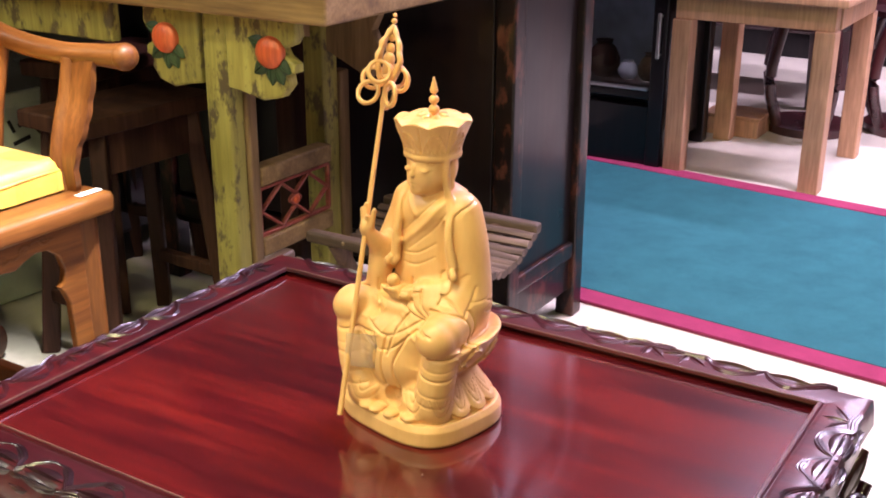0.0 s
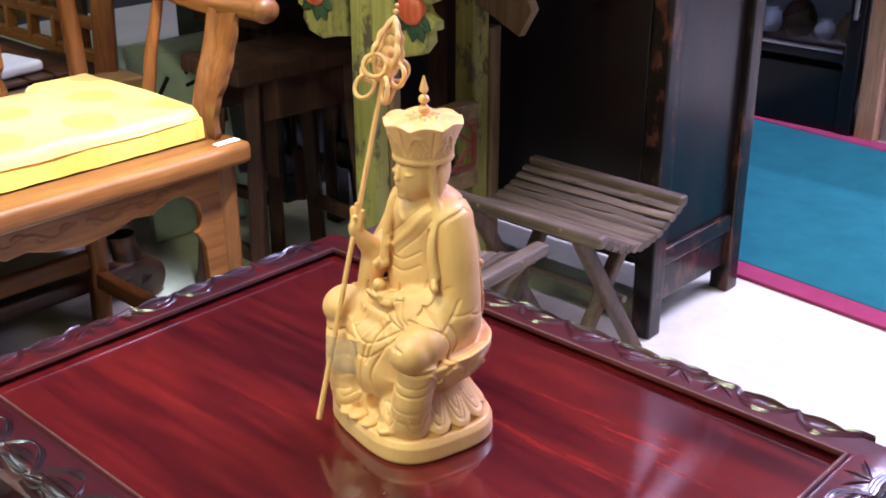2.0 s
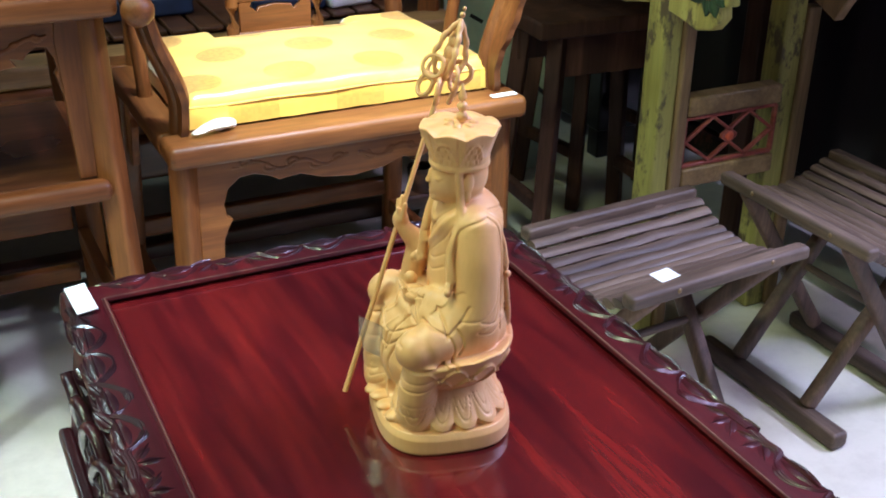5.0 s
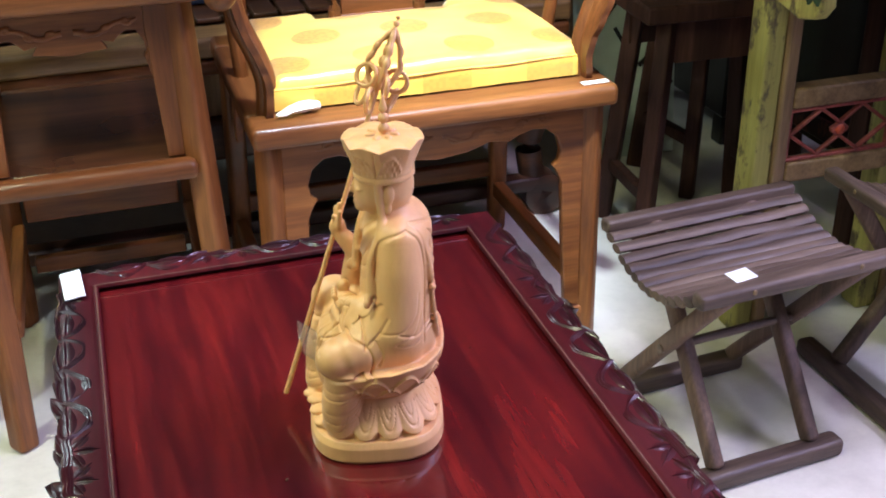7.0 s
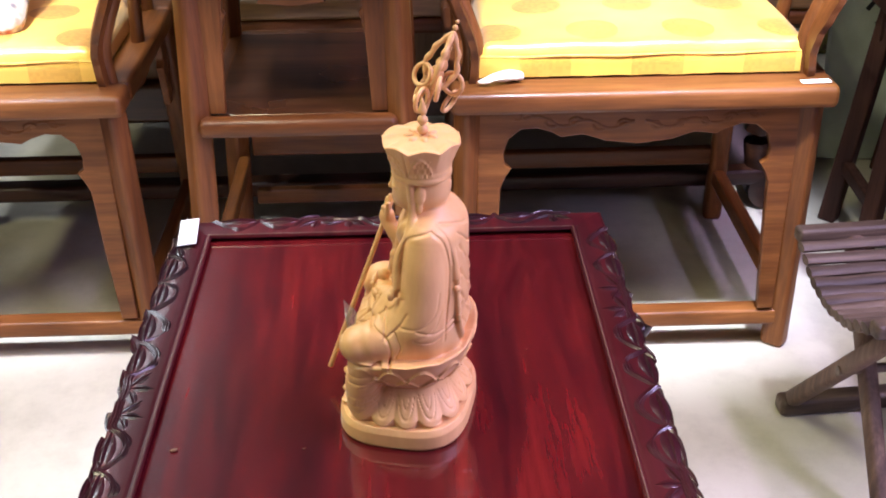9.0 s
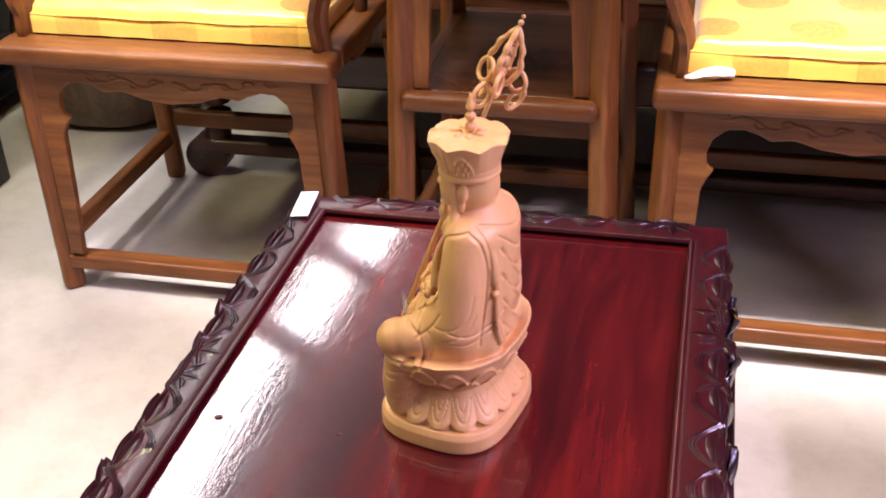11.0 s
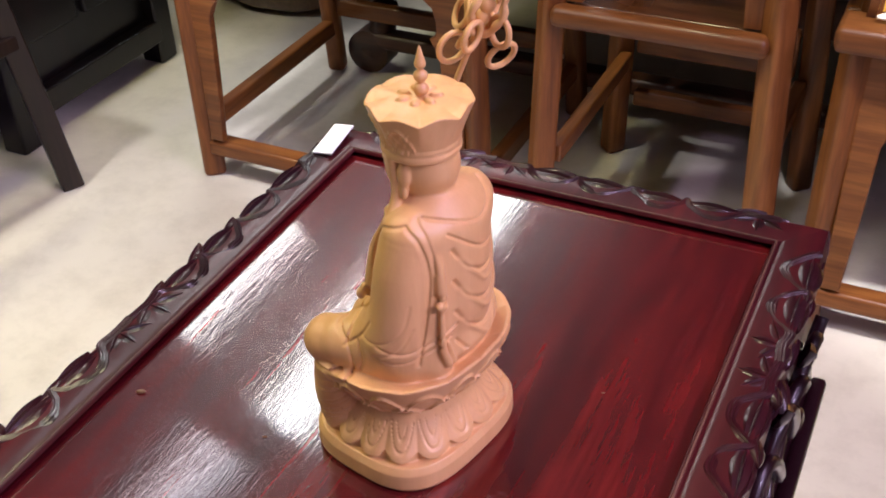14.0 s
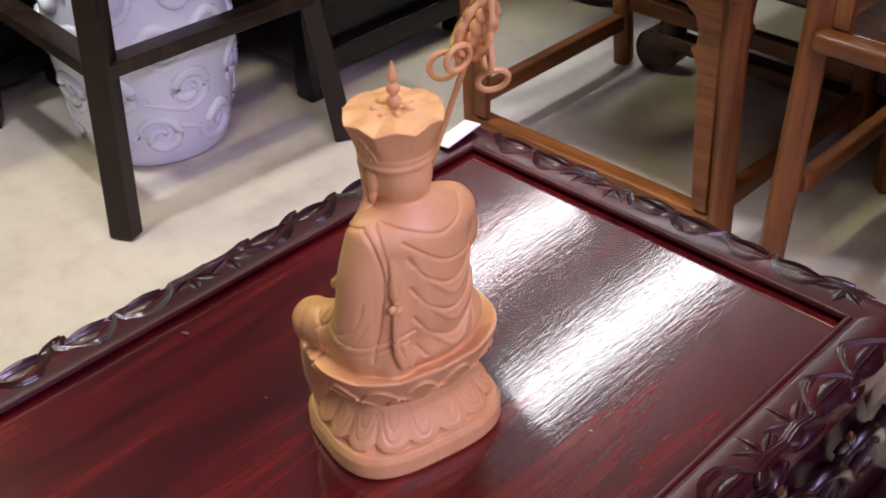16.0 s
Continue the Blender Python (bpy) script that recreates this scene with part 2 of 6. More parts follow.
M_BLUE = plain("dark_blue_cover", (0.012, 0.02, 0.055), 0.5, 0.3, 30)
M_BLUECLOTH = plain("pale_blue_print_cloth", (0.42, 0.50, 0.66), 0.8, 0.55, 9)
M_PALEGREEN = plain("pale_green_painted_board", (0.55, 0.60, 0.46), 0.6, 0.12, 14)
M_INK = plain("black_ink", (0.01, 0.01, 0.01), 0.6, 0.1)
M_ROOT = wood("carved_root_wood", (0.06, 0.03, 0.012), (0.14, 0.075, 0.03), (0.24, 0.14, 0.06), "z", 0.4, 0.2)
M_BRONZE = plain("brass_stud", (0.20, 0.14, 0.07), 0.5, 0.2, 60, metal=0.8)


def floor_material():
    m, nt, b = nodes_of("polished_screed_floor", 0.30, coat=0.0)
    v = coords(nt, (1, 1, 1))
    a, c = noise_tex(nt, v, 1.6, 5, 0.6, 0.5), noise_tex(nt, v, 14, 6, 0.7)
    r = ramp(nt, [(0.3, (0.54, 0.50, 0.39)), (0.7, (0.68, 0.64, 0.52))])
    nt.links.new(a, r.inputs[0])
    s = ramp(nt, [(0.28, (0.80, 0.79, 0.77)), (0.55, (1, 1, 1))])
    nt.links.new(c, s.inputs[0])
    nt.links.new(mixed(nt, 0.8, r.outputs[0], s.outputs[0], "MULTIPLY"), b.inputs["Base Color"])
    rr = ramp(nt, [(0.3, (0.28,) * 3), (0.7, (0.5,) * 3)])
    nt.links.new(c, rr.inputs[0])
    nt.links.new(rr.outputs[0], b.inputs["Roughness"])
    bump(nt, b, c, 0.05, 0.001)
    return m


M_FLOOR = floor_material()


def carpet(name, colour):
    m, nt, b = nodes_of(name, 0.95, spec=0.1)
    n = noise_tex(nt, coords(nt, (1, 1, 1)), 420, 3, 0.7)
    k = noise_tex(nt, coords(nt, (1, 1, 1)), 9, 5, 0.65)
    r = ramp(nt, [(0.3, tuple(c * 0.7 for c in colour)), (0.7, tuple(c * 1.25 for c in colour))])
    nt.links.new(mixed(nt, 0.5, n, k), r.inputs[0])
    nt.links.new(r.outputs[0], b.inputs["Base Color"])
    bump(nt, b, n, 0.5, 0.002)
    return m


M_TEAL, M_MAGENTA = carpet("teal_carpet_pile", (0.028, 0.115, 0.125)), carpet("magenta_carpet_border", (0.25, 0.035, 0.085))


def brocade():
    """Yellow satin with round woven medallions in offset rows and fine weft lines."""
    m, nt, b = nodes_of("yellow_brocade", 0.30, spec=0.7)
    b.inputs["Sheen Weight"].default_value = 0.3
    tc = nt.nodes.new("ShaderNodeTexCoord")
    sep = nt.nodes.new("ShaderNodeSeparateXYZ")
    nt.links.new(tc.outputs["Object"], sep.inputs[0])
    cell = 0.150
    row = scalar(nt, "FLOOR", scalar(nt, "DIVIDE", sep.outputs[1], cell * 0.8))
    shift = scalar(nt, "MULTIPLY", scalar(nt, "MODULO", scalar(nt, "ABSOLUTE", row), 2.0), 0.5)
    u = scalar(nt, "SUBTRACT", scalar(nt, "FRACT", scalar(nt, "ADD", scalar(nt, "DIVIDE", sep.outputs[0], cell), scalar(nt, "ADD", shift, 20.0))), 0.5)
    w = scalar(nt, "MULTIPLY", scalar(nt, "SUBTRACT", scalar(nt, "FRACT", scalar(nt, "ADD", scalar(nt, "DIVIDE", sep.outputs[1], cell * 0.8), 20.0)), 0.5), 0.8)
    d = scalar(nt, "SQRT", scalar(nt, "ADD", scalar(nt, "MULTIPLY", u, u), scalar(nt, "MULTIPLY", w, w)))
    disc = scalar(nt, "LESS_THAN", d, 0.27)
    grid = nt.nodes.new("ShaderNodeVectorMath")
    grid.operation = "FLOOR"
    nt.links.new(coords(nt, (190, 190, 190)), grid.inputs[0])
    fret = nt.nodes.new("ShaderNodeTexWhiteNoise")
    nt.links.new(grid.outputs[0], fret.inputs["Vector"])
    step = scalar(nt, "GREATER_THAN", fret.outputs["Value"], 0.45)
    soft = noise_tex(nt, coords(nt, (1, 1, 1)), 8, 4)
    r = ramp(nt, [(0.3, (0.74, 0.41, 0.03)), (0.7, (0.84, 0.52, 0.065))])
    nt.links.new(soft, r.inputs[0])
    dark = mixed(nt, scalar(nt, "MULTIPLY", step, 0.5), (0.44, 0.21, 0.014), (0.60, 0.32, 0.028))
    col = mixed(nt, disc, r.outputs[0], dark)
    bandmask = scalar(nt, "MULTIPLY", scalar(nt, "LESS_THAN", sep.outputs[2], 0.036), scalar(nt, "LESS_THAN", scalar(nt, "FRACT", scalar(nt, "ADD", scalar(nt, "DIVIDE", sep.outputs[0], 0.172), 20.12)), 0.46))
    col = mixed(nt, scalar(nt, "MULTIPLY", bandmask, 0.55), col, dark)
    nt.links.new(col, b.inputs["Base Color"])
    weave = noise_tex(nt, coords(nt, (1, 0.2, 1)), 500, 2)
    crease = noise_tex(nt, coords(nt, (1, 0.35, 1)), 26, 3)
    bump(nt, b, mixed(nt, 0.7, weave, crease), 0.25, 0.002)
    return m


M_BROCADE = brocade()


def floral():
    m, nt, b = nodes_of("floral_print_fabric", 0.7)
    v = nt.nodes.new("ShaderNodeTexVoronoi")
    v.inputs["Scale"].default_value = 70
    nt.links.new(coords(nt, (1, 1, 1)), v.inputs["Vector"])
    r = ramp(nt, [(0.0, (0.36, 0.04, 0.03)), (0.35, (0.50, 0.20, 0.10)), (0.6, (0.50, 0.42, 0.32)), (1.0, (0.10, 0.09, 0.11))])
    nt.links.new(v.outputs["Color"], r.inputs[0])
    e = ramp(nt, [(0.18, (0, 0, 0)), (0.55, (1, 1, 1))])
    nt.links.new(v.outputs["Distance"], e.inputs[0])
    nt.links.new(mixed(nt, e.outputs[0], r.outputs[0], (0.52, 0.43, 0.34)), b.inputs["Base Color"])
    return m


M_FLORAL = floral()


def glassy(name, colour, rough=0.02, alpha=1.0):
    m, nt, b = nodes_of(name, rough)
    b.inputs["Base Color"].default_value = (*colour, 1)
    b.inputs["Transmission Weight"].default_value = alpha
    b.inputs["IOR"].default_value = 1.45
    return m


M_GLASS = glassy("clear_glass", (0.95, 0.98, 0.97))
M_TAPE = glassy("clear_tape", (0.96, 0.95, 0.90), 0.14, 0.86)
M_GLOW, nt_glow, b_glow = nodes_of("lit_tube_diffuser", 0.5)
b_glow.inputs["Base Color"].default_value = (0.9, 0.9, 0.9, 1)
b_glow.inputs["Emission Color"].default_value = (1, 0.98, 0.95, 1)
b_glow.inputs["Emission Strength"].default_value = 7.0
M_WHITEMETAL = plain("white_enamel", (0.7, 0.7, 0.7), 0.4, 0.03)


# ---- building helpers ----
def part(name, bm, material, parent=None, label="", smooth=True):
    me = bpy.data.meshes.new(name)
    bmesh.ops.recalc_face_normals(bm, faces=bm.faces)
    bm.to_mesh(me)
    bm.free()
    me.materials.append(material)
    if smooth:
        for p in me.polygons:
            p.use_smooth = True
        me.set_sharp_from_angle(angle=radians(48))
    ob = new(name, me)
    if smooth:
        ob.modifiers.new("weighted", "WEIGHTED_NORMAL").keep_sharp = True
    if parent:
        ob.parent = parent
    if label:
        ob["label"] = label
    return ob


def thing(name, m, label, category, group="", kind=""):
    return_ob = new(name)
    return_ob.empty_display_size = 0.05
    return_ob.matrix_world = m
    return tagged(return_ob, label, category, group, kind)


def board_bm(size, m=None, bevel=0.003, seg=2, bm=None):
    """A box with rounded edges, centred on m."""
    own = bmesh.new()
    bmesh.ops.create_cube(own, size=1.0, matrix=Matrix.Diagonal((*size, 1)))
    if bevel:
        bmesh.ops.bevel(own, geom=own.edges[:], offset=min(bevel, min(size) * 0.45), segments=seg, affect="EDGES", profile=0.5)
    if m:
        bmesh.ops.transform(own, matrix=m, verts=own.verts)
    return join(bm, own)


def join(bm, own):
    if bm is None:
        return own
    me = bpy.data.meshes.new("tmp")
    own.to_mesh(me)
    own.free()
    bm.from_mesh(me)
    bpy.data.meshes.remove(me)
    return bm


def beam_bm(p, q, w, d, bevel=0.004, bm=None, up=(0, 0, 1), taper=1.0):
    """A rectangular bar from p to q, w wide across and d deep along up."""
    p, q = Vector(p), Vector(q)
    ax = (q - p)
    ln = ax.length
    z = ax.normalized()
    y = Vector(up) - z * z.dot(Vector(up))
    if y.length < 1e-4:
        y = Vector((0, 1, 0)) - z * z.y
    y.normalize()
    x = y.cross(z)
    m = Matrix.Translation((p + q) / 2) @ Matrix((x, y, z)).transposed().to_4x4()
    own = board_bm((w, d, ln), None, bevel)
    if taper != 1.0:
        for v in own.verts:
            k = 1 + (taper - 1) * (v.co.z / ln + 0.5)
            v.co.x *= k
            v.co.y *= k
    bmesh.ops.transform(own, matrix=m, verts=own.verts)
    return join(bm, own)


def prism_bm(pts, depth, m=None, bevel=0.002, bm=None, seg=2):
    """A plate with the outline pts in its XZ plane, depth thick along y."""
    own = bmesh.new()
    vs = [own.verts.new((x, -depth / 2, z)) for x, z in pts]
    f = own.faces.new(vs)
    ext = bmesh.ops.extrude_face_region(own, geom=[f])
    bmesh.ops.translate(own, verts=[g for g in ext["geom"] if isinstance(g, bmesh.types.BMVert)], vec=(0, depth, 0))
    if bevel:
        rims = [e for e in own.edges if abs(e.verts[0].co.y - e.verts[1].co.y) < 1e-6]
        bmesh.ops.bevel(own, geom=rims, offset=bevel, segments=seg, affect="EDGES", profile=0.5)
    if m:
        bmesh.ops.transform(own, matrix=m, verts=own.verts)
    return join(bm, own)


def smooth_path(pts, n=8):
    """A Catmull-Rom line through pts."""
    pts = [Vector(p) for p in pts]
    out = []
    for i in range(len(pts) - 1):
        a, b, c, d = pts[max(i - 1, 0)], pts[i], pts[i + 1], pts[min(i + 2, len(pts) - 1)]
        for k in range(n):
            t = k / n
            out.append(0.5 * ((2 * b) + (c - a) * t + (2 * a - 5 * b + 4 * c - d) * t * t + (3 * b - a - 3 * c + d) * t ** 3))
    return out + [pts[-1]]


def tube_bm(pts, radius, seg=10, bm=None, flat=1.0, up=(0, 0, 1), closed=False):
    """A round or flattened bar swept along pts; radius is a number or a function of 0..1."""
    own = bmesh.new()
    pts = [Vector(p) for p in pts]
    n = len(pts)
    rings = []
    for i, p in enumerate(pts):
        if closed:
            t = (pts[(i + 1) % n] - pts[i - 1]).normalized()
        else:
            t = (pts[min(i + 1, n - 1)] - pts[max(i - 1, 0)]).normalized()
        y = Vector(up) - t * t.dot(Vector(up))
        if y.length < 1e-3:
            y = Vector((0, 1, 0)) - t * t.y
        y.normalize()
        x = t.cross(y)
        r = radius(i / max(1, n - 1)) if callable(radius) else radius
        rings.append([own.verts.new(p + x * (math.cos(2 * math.pi * k / seg) * r) + y * (math.sin(2 * math.pi * k / seg) * r * flat)) for k in range(seg)])
    for i in range(n if closed else n - 1):
        a, b = rings[i], rings[(i + 1) % n]
        for k in range(seg):
            own.faces.new((a[k], a[(k + 1) % seg], b[(k + 1) % seg], b[k]))
    if not closed:
        own.faces.new(rings[0][::-1])
        own.faces.new(rings[-1])
    return join(bm, own)


def lathe_bm(profile, seg=32, m=None, bm=None):
    """A turned body; profile is (radius, height) from the bottom up."""
    own = bmesh.new()
    rings = [[own.verts.new((r * math.cos(2 * math.pi * k / seg), r * math.sin(2 * math.pi * k / seg), z)) for k in range(seg)] for r, z in profile]
    for a, b in zip(rings, rings[1:]):
        for k in range(seg):
            own.faces.new((a[k], a[(k + 1) % seg], b[(k + 1) % seg], b[k]))
    own.faces.new(rings[0][::-1])
    own.faces.new(rings[-1])
    if m:
        bmesh.ops.transform(own, matrix=m, verts=own.verts)
    return join(bm, own)


def ball_bm(c, r, bm=None, u=14, v=10, m=None):
    own = bmesh.new()
    bmesh.ops.create_uvsphere(own, u_segments=u, v_segments=v, radius=1.0)
    rr = r if isinstance(r, tuple) else (r, r, r)
    bmesh.ops.transform(own, matrix=Matrix.Translation(c) @ (m or Matrix()) @ Matrix.Diagonal((*rr, 1)), verts=own.verts)
    return join(bm, own)


def leaf_bm(length, width, rise, m, bm=None, n=7):
    """A pointed leaf with a raised rib and a thick edge, lying in its XY plane along +x."""
    own = bmesh.new()
    rows = []
    for i in range(n + 1):
        t = i / n
        w = width * 0.5 * math.sin(math.pi * min(1, t ** 0.8)) ** 0.8 + 0.0002
        x = length * t
        bow = rise * (0.5 + 0.5 * math.sin(math.pi * t))
        rows.append([own.verts.new((x, s * w, bow * h)) for s, h in ((-1, 0.1), (-0.55, 0.75), (-0.12, 0.7), (0, 1.15), (0.12, 0.7), (0.55, 0.75), (1, 0.1))])
    for a, b in zip(rows, rows[1:]):
        for k in range(6):
            own.faces.new((a[k], a[k + 1], b[k + 1], b[k]))
    skirt = []
    for a in rows:
        skirt.append((own.verts.new((a[0].co.x, a[0].co.y, -0.002)), own.verts.new((a[-1].co.x, a[-1].co.y, -0.002))))
    for (a, s), (b, t) in zip(zip(rows, skirt), zip(rows[1:], skirt[1:])):
        own.faces.new((a[0], b[0], t[0], s[0]))
        own.faces.new((a[-1], s[1], t[1], b[-1]))
    bmesh.ops.transform(own, matrix=m, verts=own.verts)
    return join(bm, own)


# ---- the room ----
def slab(name, lo, hi, material, label, category):
    c, s = [(a + b) / 2 for a, b in zip(lo, hi)], [b - a for a, b in zip(lo, hi)]
    ob = part(name, board_bm(s, Matrix.Translation(c), 0), material)
    return tagged(ob, label, category, kind="structure")


X0, X1, Y0, Y1 = -4.0, 6.2, -3.2, 4.3
slab("floor", (X0, Y0, -0.1), (X1, Y1, 0.0), M_FLOOR, "pale grey-white polished screed shop floor with faint stains", "floor")
slab("wall_north", (X0, Y1, 0.0), (X1, Y1 + 0.15, CEIL), M_WALL, "dark brown back wall of the furniture shop", "wall")
slab("wall_south", (X0, Y0 - 0.15, 0.0), (X1, Y0, CEIL), M_WALLPALE, "pale plaster wall of the shop", "wall")
slab("wall_west", (X0 - 0.15, Y0 - 0.15, 0.0), (X0, Y1 + 0.15, CEIL), M_WALL, "dark brown side wall of the shop", "wall")
slab("wall_east", (X1, Y0 - 0.15, 0.0), (X1 + 0.15, Y1 + 0.15, CEIL), M_WALLPALE, "pale plaster side wall of the shop", "wall")
slab("ceiling", (X0 - 0.15, Y0 - 0.15, CEIL), (X1 + 0.15, Y1 + 0.15, CEIL + 0.12), M_CEIL, "grey-white flat ceiling with tube lights", "ceiling")


def tube_fixture(tx, ty, tw, tl):
    t = thing("ceiling_light", pose(tx, ty, CEIL), "out-of-view white enamel ceiling light with a lit tube diffuser", "ceiling light", "tube lights")
    part("housing", board_bm((tw + 0.05, tl + 0.06, 0.05), pose(0, 0, -0.025), 0.006), M_WHITEMETAL, t)
    part("diffuser", board_bm((tw, tl, 0.018), pose(0, 0, -0.060), 0.004), M_GLOW, t, "glowing white diffuser")


# fixture bodies, also for the six added tubes
for tube in TUBES:
    tube_fixture(*tube)
for (sx, sy), aim, watts, cone in SPOTS:
    s = thing("spotlight", look((sx, sy, CEIL), aim), "out-of-view small black ceiling spotlight pointing at furniture and floor", "spotlight", "spotlights")
    part("can", lathe_bm([(0.035, 0.055), (0.042, 0.05), (0.042, 0.0), (0.02, -0.03), (0.015, -0.06)][::-1], 20, pose(0, 0, -0.02)), M_BLACK, s)

# the runner: teal field between two magenta borders
RUN = pose(1.652, 0, 0, 0, 0, -4.9)
rug = thing("carpet_runner", RUN, "teal carpet runner with magenta border strips on the pale floor", "carpet")
part("field", board_bm((0.97, 4.3, 0.008), pose(0.555, -0.75, 0.004), 0.002), M_TEAL, rug)
part("border", board_bm((0.065, 4.3, 0.009), pose(0.0325, -0.75, 0.0045), 0.002), M_MAGENTA, rug, "magenta border strip")
part("border", board_bm((0.065, 4.3, 0.009), pose(1.0775, -0.75, 0.0045), 0.002), M_MAGENTA, rug, "magenta border strip")

# ---- the carved table ----
TOP = pose(0, -0.0065, 0.6955)
RIM_Z = -0.0035
HX, HY, RW = 0.140, 0.2065, 0.029
table = thing("tea_table", TOP, "dark-red rosewood tea table with sunken glossy top and carved rim", "table")
part("tabletop", board_bm((2 * HX + 0.012, 2 * HY + 0.012, 0.012), pose(0, 0, -0.006), 0.001), M_ROSE, table, "glossy red rosewood panel")


def rim_bm(half, m):
    """One mitred rail of the rim, along x, its inner edge on y = 0 and the wood towards +y."""
    own = bmesh.new()
    prof = [(0.0045, -0.012), (0.0045, 0.0068), (0.0, 0.0072), (0.0008, 0.0088), (0.0032, 0.0088), (0.0040, 0.0072), (0.0052, 0.0072), (0.0068, 0.0080), (0.016, 0.0082), (0.025, 0.0078), (0.028, 0.0060), (RW, 0.000), (RW + 0.001, -0.012), (RW - 0.004, -0.020), (0.004, -0.020)]
    rows = []
    for i in range(25):
        s = -1 + i / 12
        rows.append([own.verts.new((s * (half + y), y + (0.0008 * math.sin(9 * s + half * 40) if y > 0.02 else 0), z)) for y, z in prof])
    k = len(prof)
    for a, b in zip(rows, rows[1:]):
        for j in range(k):
            own.faces.new((a[j], a[(j + 1) % k], b[(j + 1) % k], b[j]))
    own.faces.new(rows[0])
    own.faces.new(rows[-1][::-1])
    bmesh.ops.transform(own, matrix=m, verts=own.verts)
    return own


def vine_bm(half, m, seed):
    """Carved relief: a ribbed stem that swings in from the edge twice, a long leaf in each bow, then a star of leaves."""
    rng = random.Random(seed)
    own = None
    units = max(2, round(half * 2 / 0.10))
    U = 2 * half / units
    for k in range(units):
        x0 = -half + k * U
        flip = 1 if (k + seed) % 2 else -1
        at = lambda f: x0 + (f if flip > 0 else 1 - f) * U
        jig = lambda a: rng.uniform(-a, a)
        line = [(0.00, 0.0262), (0.08, 0.0185), (0.15, 0.0135), (0.21, 0.0122), (0.27, 0.0135), (0.33, 0.0185), (0.375, 0.0255), (0.42, 0.0200), (0.50, 0.0140), (0.57, 0.0125), (0.64, 0.0140), (0.70, 0.0190), (0.755, 0.0255), (0.87, 0.0250), (1.0, 0.0262)]
        pts = smooth_path([(at(f), y + jig(0.0007), 0.0070 + jig(0.0005)) for f, y in line], 5)
        for off in (-0.0018, 0.0, 0.0018):
            own = tube_bm([p + Vector((0, off, 0.0004 if off == 0 else 0)) for p in pts], lambda t: 0.00155, 7, own)
        for f, ln in ((0.21, 0.37), (0.56, 0.38)):
            leaf_bm(ln * U, 0.0150 + jig(0.001), 0.0046, pose(at(f) - ln * U / 2, 0.0240, 0.0050, -12, 0, jig(4)), own, 9)
            leaf_bm(ln * U * 0.75, 0.0066, 0.0036, pose(at(f) - ln * U * 0.37, 0.0282, 0.0042, -34, 0, jig(5)), own, 7)
        for ang, ln in ((-150, 0.021), (-95, 0.0155), (-38, 0.020)):
            a = ang + jig(10)
            leaf_bm(ln * rng.uniform(0.9, 1.15), 0.0110, 0.0024, pose(at(0.87), 0.0238, 0.0066, 0, 0, a), own, 7)
        for f in (0.02, 0.38, 0.76, 0.90):
            leaf_bm(rng.uniform(0.016, 0.024), 0.009, 0.0030, pose(at(f) - 0.009, 0.0262, 0.0050, -28, 0, jig(25)), own, 7)
            leaf_bm(rng.uniform(0.018, 0.028), 0.010, 0.0035, pose(at(f) - 0.010, 0.0285, -0.003, -75, 0, jig(15)), own, 6)
    bmesh.ops.transform(own, matrix=m, verts=own.verts)
    return own


def apron_bm(half, m, seed):
    """Openwork carving under the rim: winding stems, leaves and a lower bar."""
    rng = random.Random(seed)
    own = board_bm((2 * half + 0.05, 0.010, 0.012), pose(0, 0.040, -0.108), 0.003)
    beam_bm((0, 0.019, -0.018), (0, 0.033, -0.108), 2 * half + 0.05, 0.006, 0.001, own, (0, 1, 0))
    for ph, amp in ((0.0, 0.026), (2.2, 0.030), (4.1, 0.022)):
        n = 60
        pts = [(-half + 2 * half * i / n, 0.033 + 0.003 * math.sin(i * 0.5 + ph), -0.060 + amp * math.sin(2 * math.pi * half * 2 / 0.11 * i / n + ph)) for i in range(n + 1)]
        tube_bm(pts, 0.0042, 8, own)
    for i in range(int(half * 2 / 0.022)):
        x = -half + 0.02 + i * 0.022
        drop = rng.uniform(0.025, 0.09)
        mm = pose(x, 0.026 + 0.15 * drop, -drop, 80 + rng.uniform(-15, 15), 0, 0) @ pose(0, 0, 0, 0, 0, rng.uniform(0, 360))
        leaf_bm(rng.uniform(0.024, 0.036), 0.015, 0.004, mm @ pose(0, 0, 0, 180, 0, 0), own)
    bmesh.ops.transform(own, matrix=m, verts=own.verts)
    return own


for k, (half, m) in enumerate(((HX, pose(0, HY, RIM_Z)), (HX, pose(0, -HY, RIM_Z, 0, 0, 180)), (HY, pose(HX, 0, RIM_Z, 0, 0, -90)), (HY, pose(-HX, 0, RIM_Z, 0, 0, 90)))):
    rail = part("rim_rail", rim_bm(half, m), M_RIM, table, "dark rosewood rim rail")
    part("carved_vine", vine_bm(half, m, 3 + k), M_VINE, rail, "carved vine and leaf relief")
    part("worn_edge", beam_bm(m @ Vector((-half - 0.002, 0.0020, 0.0090)), m @ Vector((half + 0.002, 0.0020, 0.0090)), 0.0011, 0.0008, 0.0003), M_WORN, rail, "pale worn arris")
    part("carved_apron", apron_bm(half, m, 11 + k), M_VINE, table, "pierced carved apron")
BACK = TOP.inverted()
